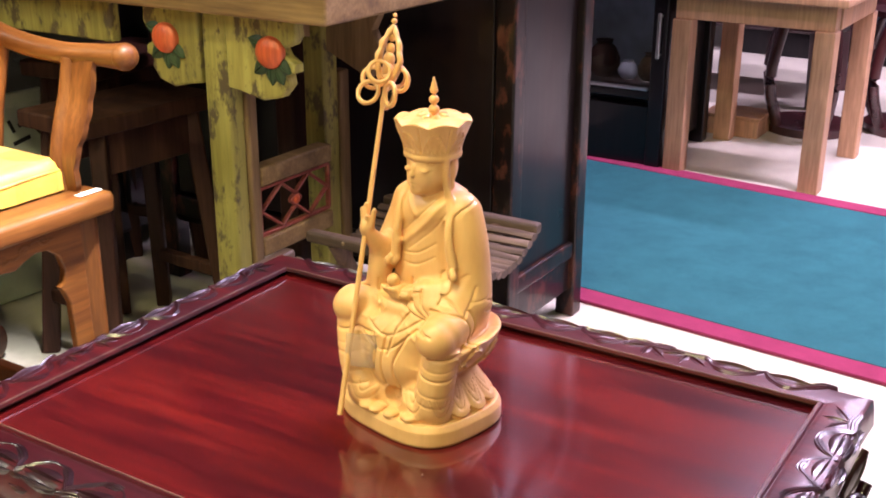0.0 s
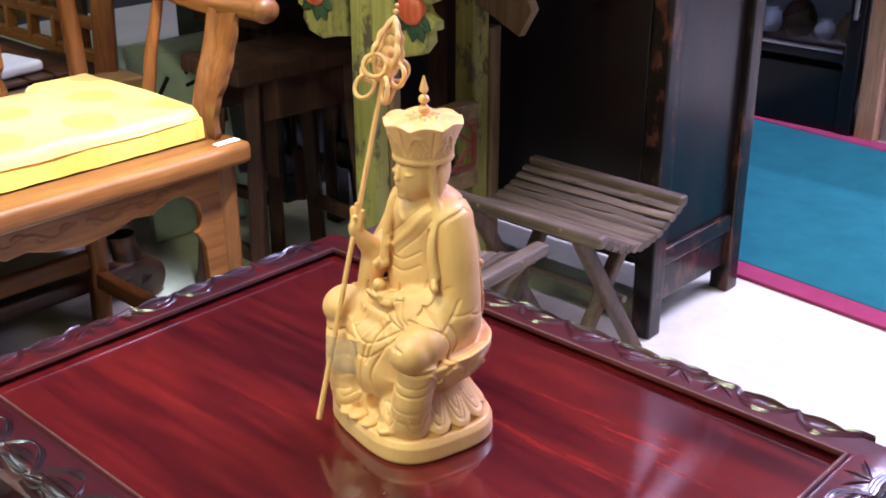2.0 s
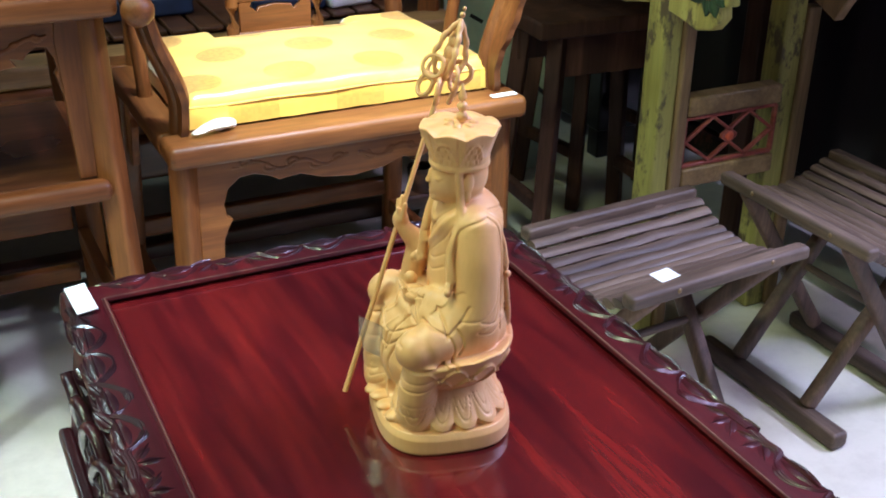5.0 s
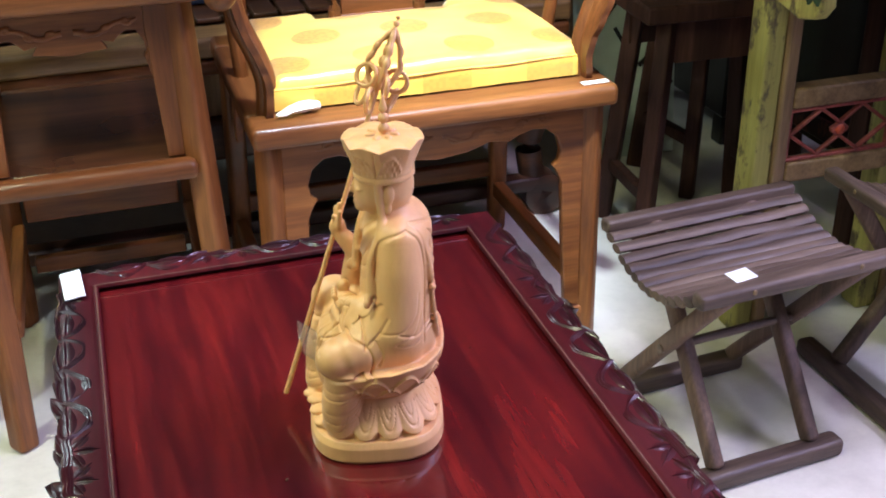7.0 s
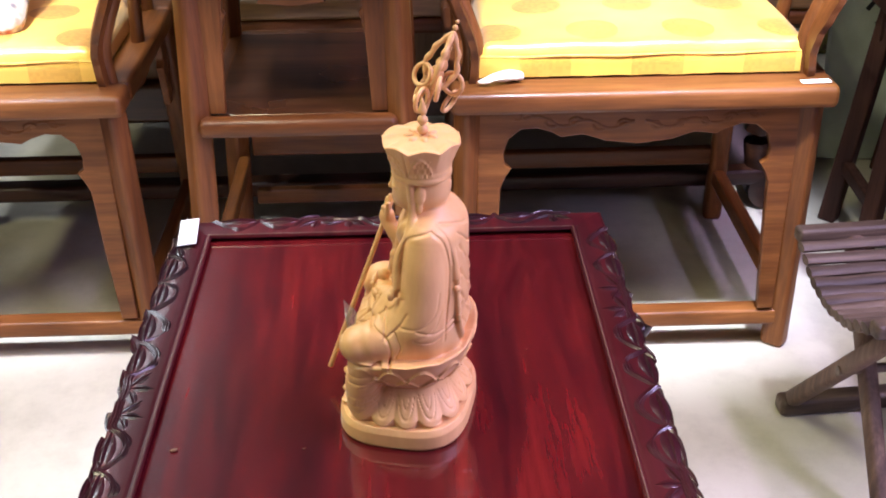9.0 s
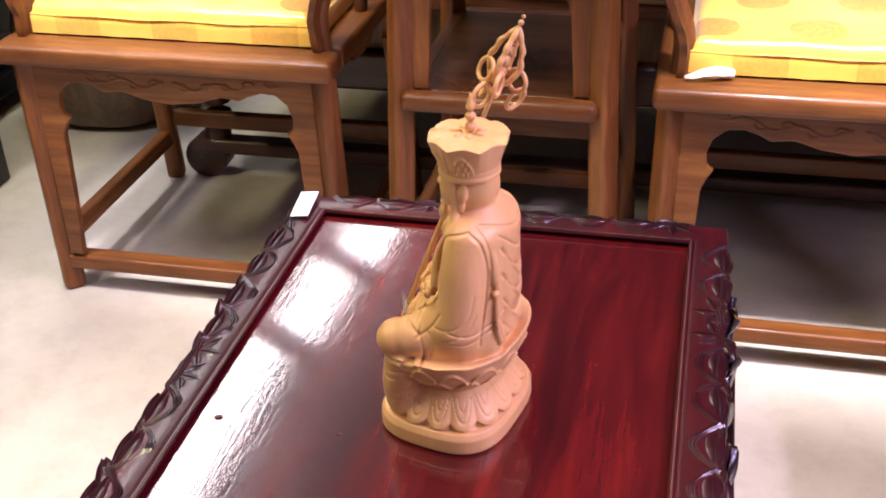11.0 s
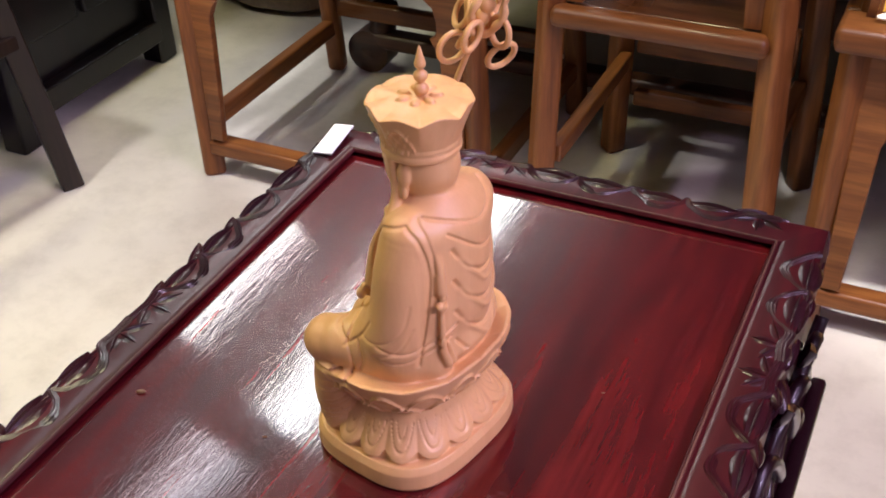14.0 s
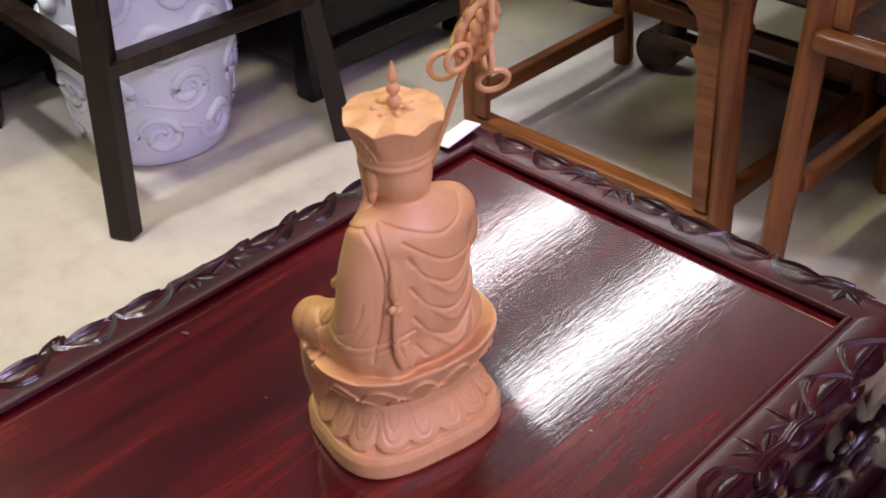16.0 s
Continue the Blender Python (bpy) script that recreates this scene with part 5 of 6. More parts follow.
knot.matrix_world = CH_A @ pose(-0.215, 0.035, SEAT_H + 0.001, 0, 0, 6)
tagged(knot, "knotted cream cotton cushion tie lying on the seat rail", "cushion tie")


# ---- the high side table between the chairs ----
def tall_stand(m):
    t = thing("side_table", m, "brown hardwood side table with an open shelf between the armchairs", "table")
    hw, dp, top = 0.136, 0.395, 0.725
    part("tabletop", board_bm((2 * hw + 0.095, dp + 0.07, 0.036), pose(0, dp / 2, top - 0.018), 0.010), M_HUA_X, t)
    for s in (-1, 1):
        part("leg", beam_bm((s * (hw + 0.036), 0.0, 0.0), (s * (hw + 0.012), 0.018, top - 0.036), 0.038, 0.036, 0.008), M_HUA_Z, t)
        part("leg", beam_bm((s * (hw + 0.036), dp, 0.0), (s * (hw + 0.012), dp - 0.018, top - 0.036), 0.038, 0.036, 0.008), M_HUA_Z, t)
        o = [(-0.0, 0.0), (0.024, 0.0), (0.034, 0.20), (0.030, 0.245), (0.012, 0.27), (0, 0.27)]
        part("spandrel", prism_bm([(s * -1 * x, z) for x, z in o][::(1 if s < 0 else -1)], 0.014, pose(s * (hw - 0.001), 0.012, 0.456), 0.002), M_HUA_Z, t)
        part("side_rail", beam_bm((s * (hw + 0.006), 0.02, 0.440), (s * (hw + 0.006), dp - 0.02, 0.440), 0.024, 0.026, 0.004), M_HUA_Y, t)
        part("side_rail", beam_bm((s * (hw + 0.014), 0.02, 0.20), (s * (hw + 0.014), dp - 0.02, 0.20), 0.022, 0.030, 0.004), M_HUA_Y, t)
    part("apron", prism_bm(cusp_outline(hw - 0.018, top - 0.034, top - 0.105, top - 0.125, top - 0.150), 0.014, pose(0, 0.014, 0), 0.002), M_HUA_X, t, "carved cusped apron")
    tagged(part("carving", relief_bm(hw - 0.03, top - 0.075, 0.006, 9, 0.006), M_HUA_X, t), "low carved scrolls", "", "", "stuff")
    part("shelf_rail", beam_bm((-hw - 0.014, -0.006, 0.440), (hw + 0.014, -0.006, 0.440), 0.030, 0.034, 0.010, up=(0, 1, 0)), M_HUA_X, t)
    part("shelf_rail", beam_bm((-hw, dp, 0.440), (hw, dp, 0.440), 0.026, 0.026, 0.006, up=(0, 1, 0)), M_HUA_X, t)
    part("shelf", board_bm((2 * hw, dp - 0.02, 0.012), pose(0, dp / 2, 0.446), 0.002), M_SHELF, t, "polished open shelf")
    part("stretcher", beam_bm((-hw, dp, 0.25), (hw, dp, 0.25), 0.085, 0.018, 0.004, up=(0, 1, 0)), M_HUA_X, t)
    part("stretcher", beam_bm((-hw, dp, 0.12), (hw, dp, 0.12), 0.030, 0.022, 0.004, up=(0, 1, 0)), M_HUA_X, t)
    return t


tall_stand(pose(-0.154, 1.023, 0))


# ---- the long bench behind the chairs ----
def long_bench(m):
    b = thing("daybed", m, "long hardwood daybed with golden seat edge, scroll feet and fretwork end", "daybed")
    L, W = 1.75, 0.62
    part("rail", board_bm((L, 0.05, 0.085), pose(L / 2, 0.0, 0.275), 0.012), M_BED, b)
    part("rail", board_bm((L, 0.05, 0.085), pose(L / 2, W, 0.275), 0.012), M_BED, b)
    part("waist_panel", board_bm((L - 0.06, 0.02, 0.090), pose(L / 2, 0.012, 0.3625), 0.002), M_RAWPOST, b, "pale waist panel")
    part("waist_panel", board_bm((L - 0.06, 0.02, 0.090), pose(L / 2, W - 0.012, 0.3625), 0.002), M_RAWPOST, b, "pale waist panel")
    part("moulding", board_bm((L, 0.06, 0.034), pose(L / 2, 0.0, 0.4245), 0.012, 3), M_HUA_X, b, "rounded brown moulding")
    part("seat_edge", board_bm((L, 0.09, 0.042), pose(L / 2, 0.012, 0.4625), 0.010, 3), M_GOLD, b, "golden brown seat edge")
    part("deck", board_bm((L, W - 0.06, 0.03), pose(L / 2, W / 2 + 0.03, 0.455), 0.004), M_BED, b)
    part("base_rail", board_bm((L - 0.1, 0.045, 0.035), pose(L / 2, 0.01, 0.075), 0.008), M_BED, b)
    for x in (0.05, L - 0.05):
        for y in (0.02, W - 0.02):
            bm = tube_bm(smooth_path([(0, 0, 0.25), (0.02 if x < 1 else -0.02, 0, 0.17), (0.01 if x < 1 else -0.01, 0, 0.09), (-0.01 if x < 1 else 0.01, 0, 0.045)], 4), lambda t: 0.040 - 0.012 * math.sin(math.pi * t), 10)
            lathe_bm([(0.03, -0.034), (0.046, -0.03), (0.047, 0.03), (0.03, 0.034)], 22, pose(-0.012 if x < 1 else 0.012, 0, 0.047, 90), bm)
            bmesh.ops.transform(bm, matrix=pose(x, y, 0), verts=bm.verts)
            part("scroll_foot", bm, M_BED, b, "dark carved scroll foot")
    # fretwork end: two stiles, rails and short uprights that break joint
    for y in (0.055, W - 0.03):
        part("end_stile", beam_bm((L - 0.035, y, 0.47), (L - 0.015, y - 0.015, 1.00), 0.034, 0.044, 0.006), M_HUA_Z, b, "brown hardwood stile")
    for k in range(8):
        z = 0.505 + 0.066 * k
        x = L - 0.035 + 0.02 * (z - 0.47) / 0.53
        part("end_rail", beam_bm((x, 0.06, z), (x, W - 0.04, z), 0.018, 0.026, 0.005), M_HUA_Y, b, "brown hardwood fret rail")
        if k < 7:
            for i in range(5 - k % 2):
                y = 0.135 + 0.10 * i + 0.05 * (k % 2)
                part("end_upright", beam_bm((x, y, z), (x + 0.0025, y, z + 0.066), 0.016, 0.024, 0.004), M_HUA_Z, b, "brown hardwood fret bar")
    return b


BENCH = pose(-0.945, 1.54, 0)
long_bench(BENCH)
slats = thing("slatted_mat", BENCH @ pose(0.02, 0.065, 0.4705), "dark brown slatted wooden mat lying on the daybed", "mat")
for k in range(30):
    part("slat", board_bm((0.047, 0.50, 0.010), pose(0.026 + 0.055 * k, 0.25, 0.017), 0.003), M_BED, slats)
for y in (0.06, 0.25, 0.44):
    part("batten", board_bm((1.64, 0.03, 0.012), pose(0.822, y, 0.006), 0.002), M_BED, slats)
for k, (cx, cy, cw, cd, ch, col) in enumerate(((0.50, 1.72, 0.15, 0.13, 0.026, M_BLUE), (0.61, 1.70, 0.10, 0.12, 0.022, M_PAPER), (0.10, 1.82, 0.40, 0.24, 0.040, M_BLUE), (-0.35, 1.86, 0.36, 0.22, 0.030, M_BLUE))):
    bk = part("folded_cloth", board_bm((cw, cd, ch), None, 0.008, 3), col)
    bk.matrix_world = pose(cx, cy, 0.4930 + ch / 2, 0, 0, (-12, 9, 3, -5)[k])
    tagged(bk, "folded " + ("white" if k == 1 else "dark blue") + " cloth lying on the slatted mat", "cloth")


# ---- folding stools ----
def folding_stool(m, label, foot=0.135, front=0.020, rear=0.035):
    """Seat of thin sticks sagging between two bars, crossed legs and two foot bars; bars run along x."""
    s = thing("folding_stool", m, label, "stool", "folding stick stools")
    L, W, H = 0.335, 0.244, 0.358
    for y in (0.0, W):
        bm = beam_bm((-L / 2, y, H - 0.011), (L / 2, y, H - 0.011), 0.022, 0.026, 0.006, up=(0, 1, 0))
        for v in bm.verts:
            v.co.z += 0.002 * noise.noise(v.co * 30)
        part("seat_bar", bm, M_STOOL, s)
        part("foot_bar", beam_bm((-foot, y + (rear if y else front), 0.017), (foot, y + (rear if y else front), 0.017), 0.030, 0.034, 0.008, up=(0, 1, 0)), M_STOOL, s)
        for x in (-0.085, 0.090):
            part("stud", ball_bm((x, y - (0.012 if y == 0 else -0.012), H - 0.008), (0.0042, 0.0030, 0.0042), None, 10, 8), M_BRONZE, s, "small brass stud")
    n = 12
    for i in range(n):
        t = (i + 1) / (n + 1)
        y = W * t
        z = H - 0.008 - 0.046 * math.sin(math.pi * t) ** 0.9
        pts = [(-L / 2 + L * k / 8, y + 0.0012 * math.sin(k * 2.1 + i), z + 0.001 * math.sin(k * 1.7 + 2 * i)) for k in range(9)]
        part("slat", tube_bm(pts, lambda q, i=i: 0.0116 + 0.0005 * math.sin(9 * q + i), 10, None, 0.62), M_STOOL, s)
    for x, a in ((-0.115, 0), (0.115, 0), (-0.085, 1), (0.085, 1)):
        p, q = ((x, 0.004, H - 0.016), (x, W + rear - 0.005, 0.030)) if a == 0 else ((x, W - 0.004, H - 0.016), (x, front + 0.005, 0.030))
        part("leg", beam_bm(p, q, 0.026, 0.024, 0.007, up=(1, 0, 0)), M_STOOL_Z, s)
    part("cross_pin", tube_bm([(-0.13, W / 2 + 0.008, H / 2 + 0.01), (0.13, W / 2 + 0.008, H / 2 + 0.01)], 0.007, 8), M_STOOL, s)
    return s


ST1 = pose(0.742, 0.575, 0, 0, 0, 4.5)
folding_stool(ST1, "weathered brown folding stool with sagging stick seat and price label")
folding_stool(pose(0.984, 0.694, 0, 0, 0, -90 + 1.0), "weathered brown folding stool with a sagging seat of thin sticks", 0.172, 0.004, -0.020)
tag = part("price_label", board_bm((0.036, 0.026, 0.001), ST1 @ pose(-0.084, 0.021, 0.3590, 3, 0, 6), 0.0003), M_PAPER)
tagged(tag, "blank white paper price label on the folding stool", "label")


# ---- the painted altar table ----
def put_mirrored(name, bm, material, parent, label=""):
    bmesh.ops.transform(bm, matrix=Matrix.Diagonal((-1, 1, 1, 1)), verts=bm.verts)
    return part(name, bm, material, parent, label)


def pumpkin(parent, x, y, z, r):
    """Carved pumpkin boss with ribs, facing -y in the board's frame."""
    own = bmesh.new()
    bmesh.ops.create_uvsphere(own, u_segments=28, v_segments=14, radius=1.0)
    for v in own.verts:
        a = math.atan2(v.co.x, v.co.y)
        k = 1 + 0.09 * abs(math.sin(a * 4.0)) - 0.05
        v.co = Vector((v.co.x * r * k, v.co.y * r * 0.55 * k, v.co.z * r * 0.95))
    bmesh.ops.translate(own, verts=own.verts, vec=(x, y, z))
    boss = put_mirrored("pumpkin", own, M_PUMPKIN, parent, "orange-red carved pumpkin boss")
    bm = None
    for k, (dx, dz, a) in enumerate(((-0.7, -0.8, 210), (0.7, -0.9, 320), (0.1, -1.1, 265), (0.9, 0.5, 20), (-0.5, -1.2, 240))):
        bm = leaf_bm(r * 1.25, r * 0.9, 0.006, pose(x + dx * r * 0.5, y + 0.002, z + dz * r * 0.6, 90, 0, 0) @ pose(0, 0, 0, 0, 0, a), bm, 6)
    put_mirrored("leaf", bm, M_LEAFPAINT, parent, "dark green painted leaves")


def bracket_outline(w, h):
    return [(0, 0), (w * 0.55, 0), (w * 0.80, -0.006), (w * 0.98, -0.002), (w, -0.03), (w * 0.94, -h * 0.30), (w * 0.80, -h * 0.36), (w * 0.84, -h * 0.44), (w * 0.97, -h * 0.52), (w * 0.97, -h * 0.62), (w * 0.86, -h * 0.66),
            (w * 0.88, -h * 0.78), (w * 0.76, -h * 0.93), (w * 0.5, -h), (w * 0.25, -h * 0.94), (0, -h * 0.90)]


def altar_table(m):
    """Long table along local x; its end frame with the lattice lies at x = 0; the painted face looks to -y."""
    a = thing("altar_table", m, "old yellow-green painted altar table with carved pumpkins and red lattice", "table")
    H, D, L = 0.795, 0.275, 1.5
    put_mirrored("tabletop", board_bm((L + 0.42, D + 0.10, 0.050), pose(L / 2 - 0.06, D / 2, H - 0.025), 0.006), M_RAWRAIL, a, "bare aged plank top")
    for x in (0.0, L):
        put_mirrored("post", beam_bm((x, 0.010, 0.0), (x, 0.010, H - 0.05), 0.055, 0.036, 0.006), M_GREEN, a, "worn yellow-green painted post")
        put_mirrored("post", beam_bm((x, D, 0.0), (x, D, H - 0.05), 0.050, 0.044, 0.006), M_GREEN, a, "worn yellow-green painted post")
        put_mirrored("corner_strip", beam_bm((x - 0.020, 0.040, 0.0), (x - 0.020, 0.040, H - 0.19), 0.030, 0.024, 0.005), M_RAWPOST, a, "bare wood strip")
        put_mirrored("corner_strip", beam_bm((x - 0.018, D + 0.036, 0.0), (x - 0.018, D + 0.036, H - 0.20), 0.026, 0.028, 0.005), M_RAWPOST, a, "bare wood strip")
        put_mirrored("end_rail", beam_bm((x - 0.018, 0.052, 0.444), (x - 0.018, D - 0.018, 0.444), 0.036, 0.036, 0.005), M_RAWRAIL, a, "bare aged rail")
        put_mirrored("end_rail", beam_bm((x - 0.018, 0.052, 0.312), (x - 0.018, D - 0.018, 0.312), 0.036, 0.036, 0.005), M_RAWRAIL, a, "bare aged rail")
        put_mirrored("end_rail", beam_bm((x - 0.018, 0.052, 0.10), (x - 0.018, D - 0.018, 0.10), 0.036, 0.040, 0.005), M_RAWRAIL, a, "bare aged rail")
        if x > 0:
            continue
        xl = x - 0.026
        y0, y1, z0, z1 = 0.053, D - 0.022, 0.334, 0.422
        for p, q in (((y0, z0), (y1, z0)), ((y0, z1), (y1, z1)), ((y0, z0), (y0, z1)), ((y1, z0), (y1, z1))):
            put_mirrored("lattice_frame", beam_bm((xl, p[0], p[1]), (xl, q[0], q[1]), 0.007, 0.010, 0.002, up=(1, 0, 0)), M_REDPAINT, a, "worn red lattice frame")
        for k in range(2):
            c = y0 + (y1 - y0) * (0.30 + 0.40 * k)
            w, hh = (y1 - y0) * 0.28, (z1 - z0) * 0.46
            zc = (z0 + z1) / 2
            for p, q in (((c - w, zc), (c, zc + hh)), ((c, zc + hh), (c + w, zc)), ((c + w, zc), (c, zc - hh)), ((c, zc - hh), (c - w, zc))):
                put_mirrored("lattice_bar", beam_bm((xl, p[0], p[1]), (xl, q[0], q[1]), 0.006, 0.009, 0.002, up=(1, 0, 0)), M_REDPAINT, a, "worn red lattice bar")
        put_mirrored("lattice_boss", ball_bm((xl, (y0 + y1) / 2, (z0 + z1) / 2), (0.008, 0.011, 0.011), None, 12, 8), M_PUMPKIN, a, "small red carved flower")
        put_mirrored("end_board", prism_bm([(0.0, H - 0.05), (0.20, H - 0.05), (0.20, H - 0.13), (0.10, H - 0.11), (0.0, H - 0.15)], 0.02, pose(x, D / 2 - 0.10, 0, 0, 0, 90), 0.003), M_RAWPOST, a)
    # painted spandrels on the long face
    put_mirrored("spandrel", prism_bm([(-0.030 - x, H - 0.05 + z) for x, z in bracket_outline(0.150, 0.140)][::-1], 0.026, pose(0, 0, 0), 0.005), M_GREEN, a, "yellow-green carved bracket")
    put_mirrored("spandrel", prism_bm([(0.030 + x, H - 0.05 + z) for x, z in bracket_outline(0.130, 0.140)], 0.026, pose(0, 0, 0), 0.005), M_GREEN, a, "yellow-green carved bracket")
    put_mirrored("frieze", board_bm((L - 0.44, 0.022, 0.075), pose(L / 2 + 0.02, 0, H - 0.09), 0.004), M_GREEN, a)
    put_mirrored("back_frieze", prism_bm([(-0.16, H - 0.05), (0.2, H - 0.05), (0.2, H - 0.12), (0.03, H - 0.14), (-0.03, H - 0.16), (-0.12, H - 0.20), (-0.15, H - 0.15), (-0.13, H - 0.11)], 0.022, pose(0, D, 0), 0.003), M_RAWPOST, a)
    pumpkin(a, -0.129, -0.016, 0.688, 0.028)
    pumpkin(a, 0.103, -0.016, 0.690, 0.028)
    return a


altar_table(pose(0.906, 0.982, 0, 0, 0, -90))


# ---- the dark stools and painted board behind ----
def work_stool(m, label, h=0.50):
    s = thing("stool", m, label, "stool", "old dark stools")
    part("seat", board_bm((0.34, 0.20, 0.035), pose(0, 0, h - 0.0175), 0.006), M_OLDBROWN, s)
    part("apron", board_bm((0.27, 0.018, 0.085), pose(0, -0.070, h - 0.077), 0.003), M_OLDBROWN, s)
    part("apron", board_bm((0.27, 0.018, 0.085), pose(0, 0.070, h - 0.077), 0.003), M_OLDBROWN, s)
    for x in (-1, 1):
        for y in (-1, 1):
            part("leg", beam_bm((x * 0.155, y * 0.105, 0), (x * 0.115, y * 0.070, h - 0.035), 0.032, 0.036, 0.005), M_OLDBROWN, s)
        part("stretcher", beam_bm((x * 0.143, -0.095, 0.13), (x * 0.143, 0.095, 0.13), 0.022, 0.028, 0.004), M_OLDBROWN, s)
    return s


work_stool(pose(1.03, 1.37, 0, 0, 0, -3), "old dark brown wooden stool with splayed legs beside the altar table", 0.52)
cup = thing("cupboard", pose(1.75, 1.95, 0), "dark brown cupboard standing in the shade behind the stools", "cupboard")
part("body", board_bm((0.86, 0.42, 1.45), pose(0, 0, 0.80), 0.006), M_BLACK, cup)
for sx in (-1, 1):
    door = part("door", board_bm((0.40, 0.02, 1.30), pose(sx * 0.204, -0.220, 0.80), 0.004), M_BLACK, cup)
    part("knob", ball_bm((sx * 0.03, -0.236, 0.80), 0.010, None, 10, 8), M_BRONZE, door, "small brass knob")
    for sy in (-1, 1):
        part("foot", beam_bm((sx * 0.40, sy * 0.18, 0), (sx * 0.40, sy * 0.18, 0.08), 0.05, 0.05, 0.005), M_BLACK, cup)
work_stool(pose(1.24, 1.63, 0, 0, 0, 8), "old dark brown wooden stool with splayed legs in the shade", 0.56)

bd = thing("painted_board", pose(1.075, 1.80, 0, 0, 0, -4), "pale green painted board with black brush strokes behind the chairs", "board")
part("panel", board_bm((0.25, 0.025, 0.44), pose(0, 0, 0.22, -8), 0.003), M_PALEGREEN, bd)
part("edge", board_bm((0.26, 0.035, 0.03), pose(0, 0.034, 0.445, -8), 0.004), M_PALEGREEN, bd)
for x, z, a, ln, w in ((0.060, 0.400, 0.5, 0.050, 0.011), (0.085, 0.372, 2.3, 0.040, 0.010), (0.040, 0.355, 0.2, 0.046, 0.009), (0.100, 0.335, 1.2, 0.050, 0.010), (0.020, 0.390, 1.9, 0.030, 0.008), (-0.040, 0.360, 0.9, 0.045, 0.010), (-0.075, 0.385, 2.6, 0.036, 0.009), (0.070, 0.300, 0.3, 0.055, 0.012), (0.110, 0.270, 1.6, 0.045, 0.010), (-0.020, 0.300, 2.1, 0.040, 0.009), (0.050, 0.240, 0.7, 0.050, 0.011), (0.100, 0.190, 2.4, 0.045, 0.010)):
    lean = math.tan(radians(8))
    y = -0.0142 + (z - 0.22) * lean
    dx, dz = ln / 2 * math.cos(a), ln / 2 * math.sin(a)
    bm = beam_bm((x - dx, y - dz * lean, z - dz), (x + dx, y + dz * lean, z + dz), 0.002, w, 0.0, None, (-math.sin(a), 0, math.cos(a)))
    part("brush_stroke", bm, M_INK, bd, "black brush stroke")


# ---- black cabinet ----
def black_cabinet(m):
    """Side face along local x from the near post; the long face runs back along y."""
    c = thing("cabinet", m, "tall black lacquer cabinet with worn edges standing on square feet", "cabinet")
    W, D, H = 0.345, 0.95, 1.75
    for x in (0.0, W):
        for y in (0.0, D):
            part("post", beam_bm((x + (0.022 if x == 0 else -0.022), y + (0.022 if y == 0 else -0.022), 0), (x + (0.030 if x == 0 else -0.030), y + (0.022 if y == 0 else -0.022), H), 0.044, 0.044, 0.005), M_BLACKEDGE, c)
    part("side_panel", board_bm((W - 0.07, 0.018, H - 0.16), pose(W / 2, 0.026, 0.14 + (H - 0.16) / 2), 0.003), M_BLACK, c)
    part("side_panel", board_bm((W - 0.07, 0.018, H - 0.16), pose(W / 2, D - 0.026, 0.14 + (H - 0.16) / 2), 0.003), M_BLACK, c)
    part("side_rail", board_bm((W - 0.08, 0.030, 0.038), pose(W / 2, 0.020, 0.160), 0.006), M_BLACKEDGE, c, "worn lower rail")
    part("side_apron", board_bm((W - 0.08, 0.020, 0.078), pose(W / 2, 0.024, 0.102), 0.004), M_BLACKEDGE, c)
    for y0, y1 in ((0.05, D / 2 - 0.004), (D / 2 + 0.004, D - 0.05)):
        d = part("door", board_bm((0.022, y1 - y0, H - 0.30), pose(0.024, (y0 + y1) / 2, 0.22 + (H - 0.30) / 2), 0.004), M_BLACK, c)
        part("knob", lathe_bm([(0.010, 0), (0.013, 0.004), (0.009, 0.012), (0.012, 0.018), (0.0, 0.022)], 14, pose(0.012, y1 - 0.035 if y0 < 0.1 else y0 + 0.035, 0.95, 0, -90)), M_BRONZE, d, "small brass knob")
    part("front_rail", board_bm((0.03, D - 0.08, 0.05), pose(0.022, D / 2, 0.185), 0.006), M_BLACKEDGE, c)
    part("back_panel", board_bm((0.016, D - 0.08, H - 0.16), pose(W - 0.020, D / 2, 0.14 + (H - 0.16) / 2), 0.003), M_BLACK, c)
    part("top", board_bm((W + 0.05, D + 0.05, 0.035), pose(W / 2, D / 2, H + 0.0175), 0.006), M_BLACKEDGE, c)
    part("bottom", board_bm((W - 0.05, D - 0.05, 0.02), pose(W / 2, D / 2, 0.15), 0.002), M_BLACK, c)
    return c


black_cabinet(pose(1.322, 0.640, 0))
part_post = thing("wooden_post", pose(1.235, 1.10, 0), "dark reddish-brown upright post between altar table and cabinet", "post")
part("shaft", beam_bm((0, 0, 0), (0, 0, 1.5), 0.05, 0.05, 0.006), M_OLDBROWN, part_post)


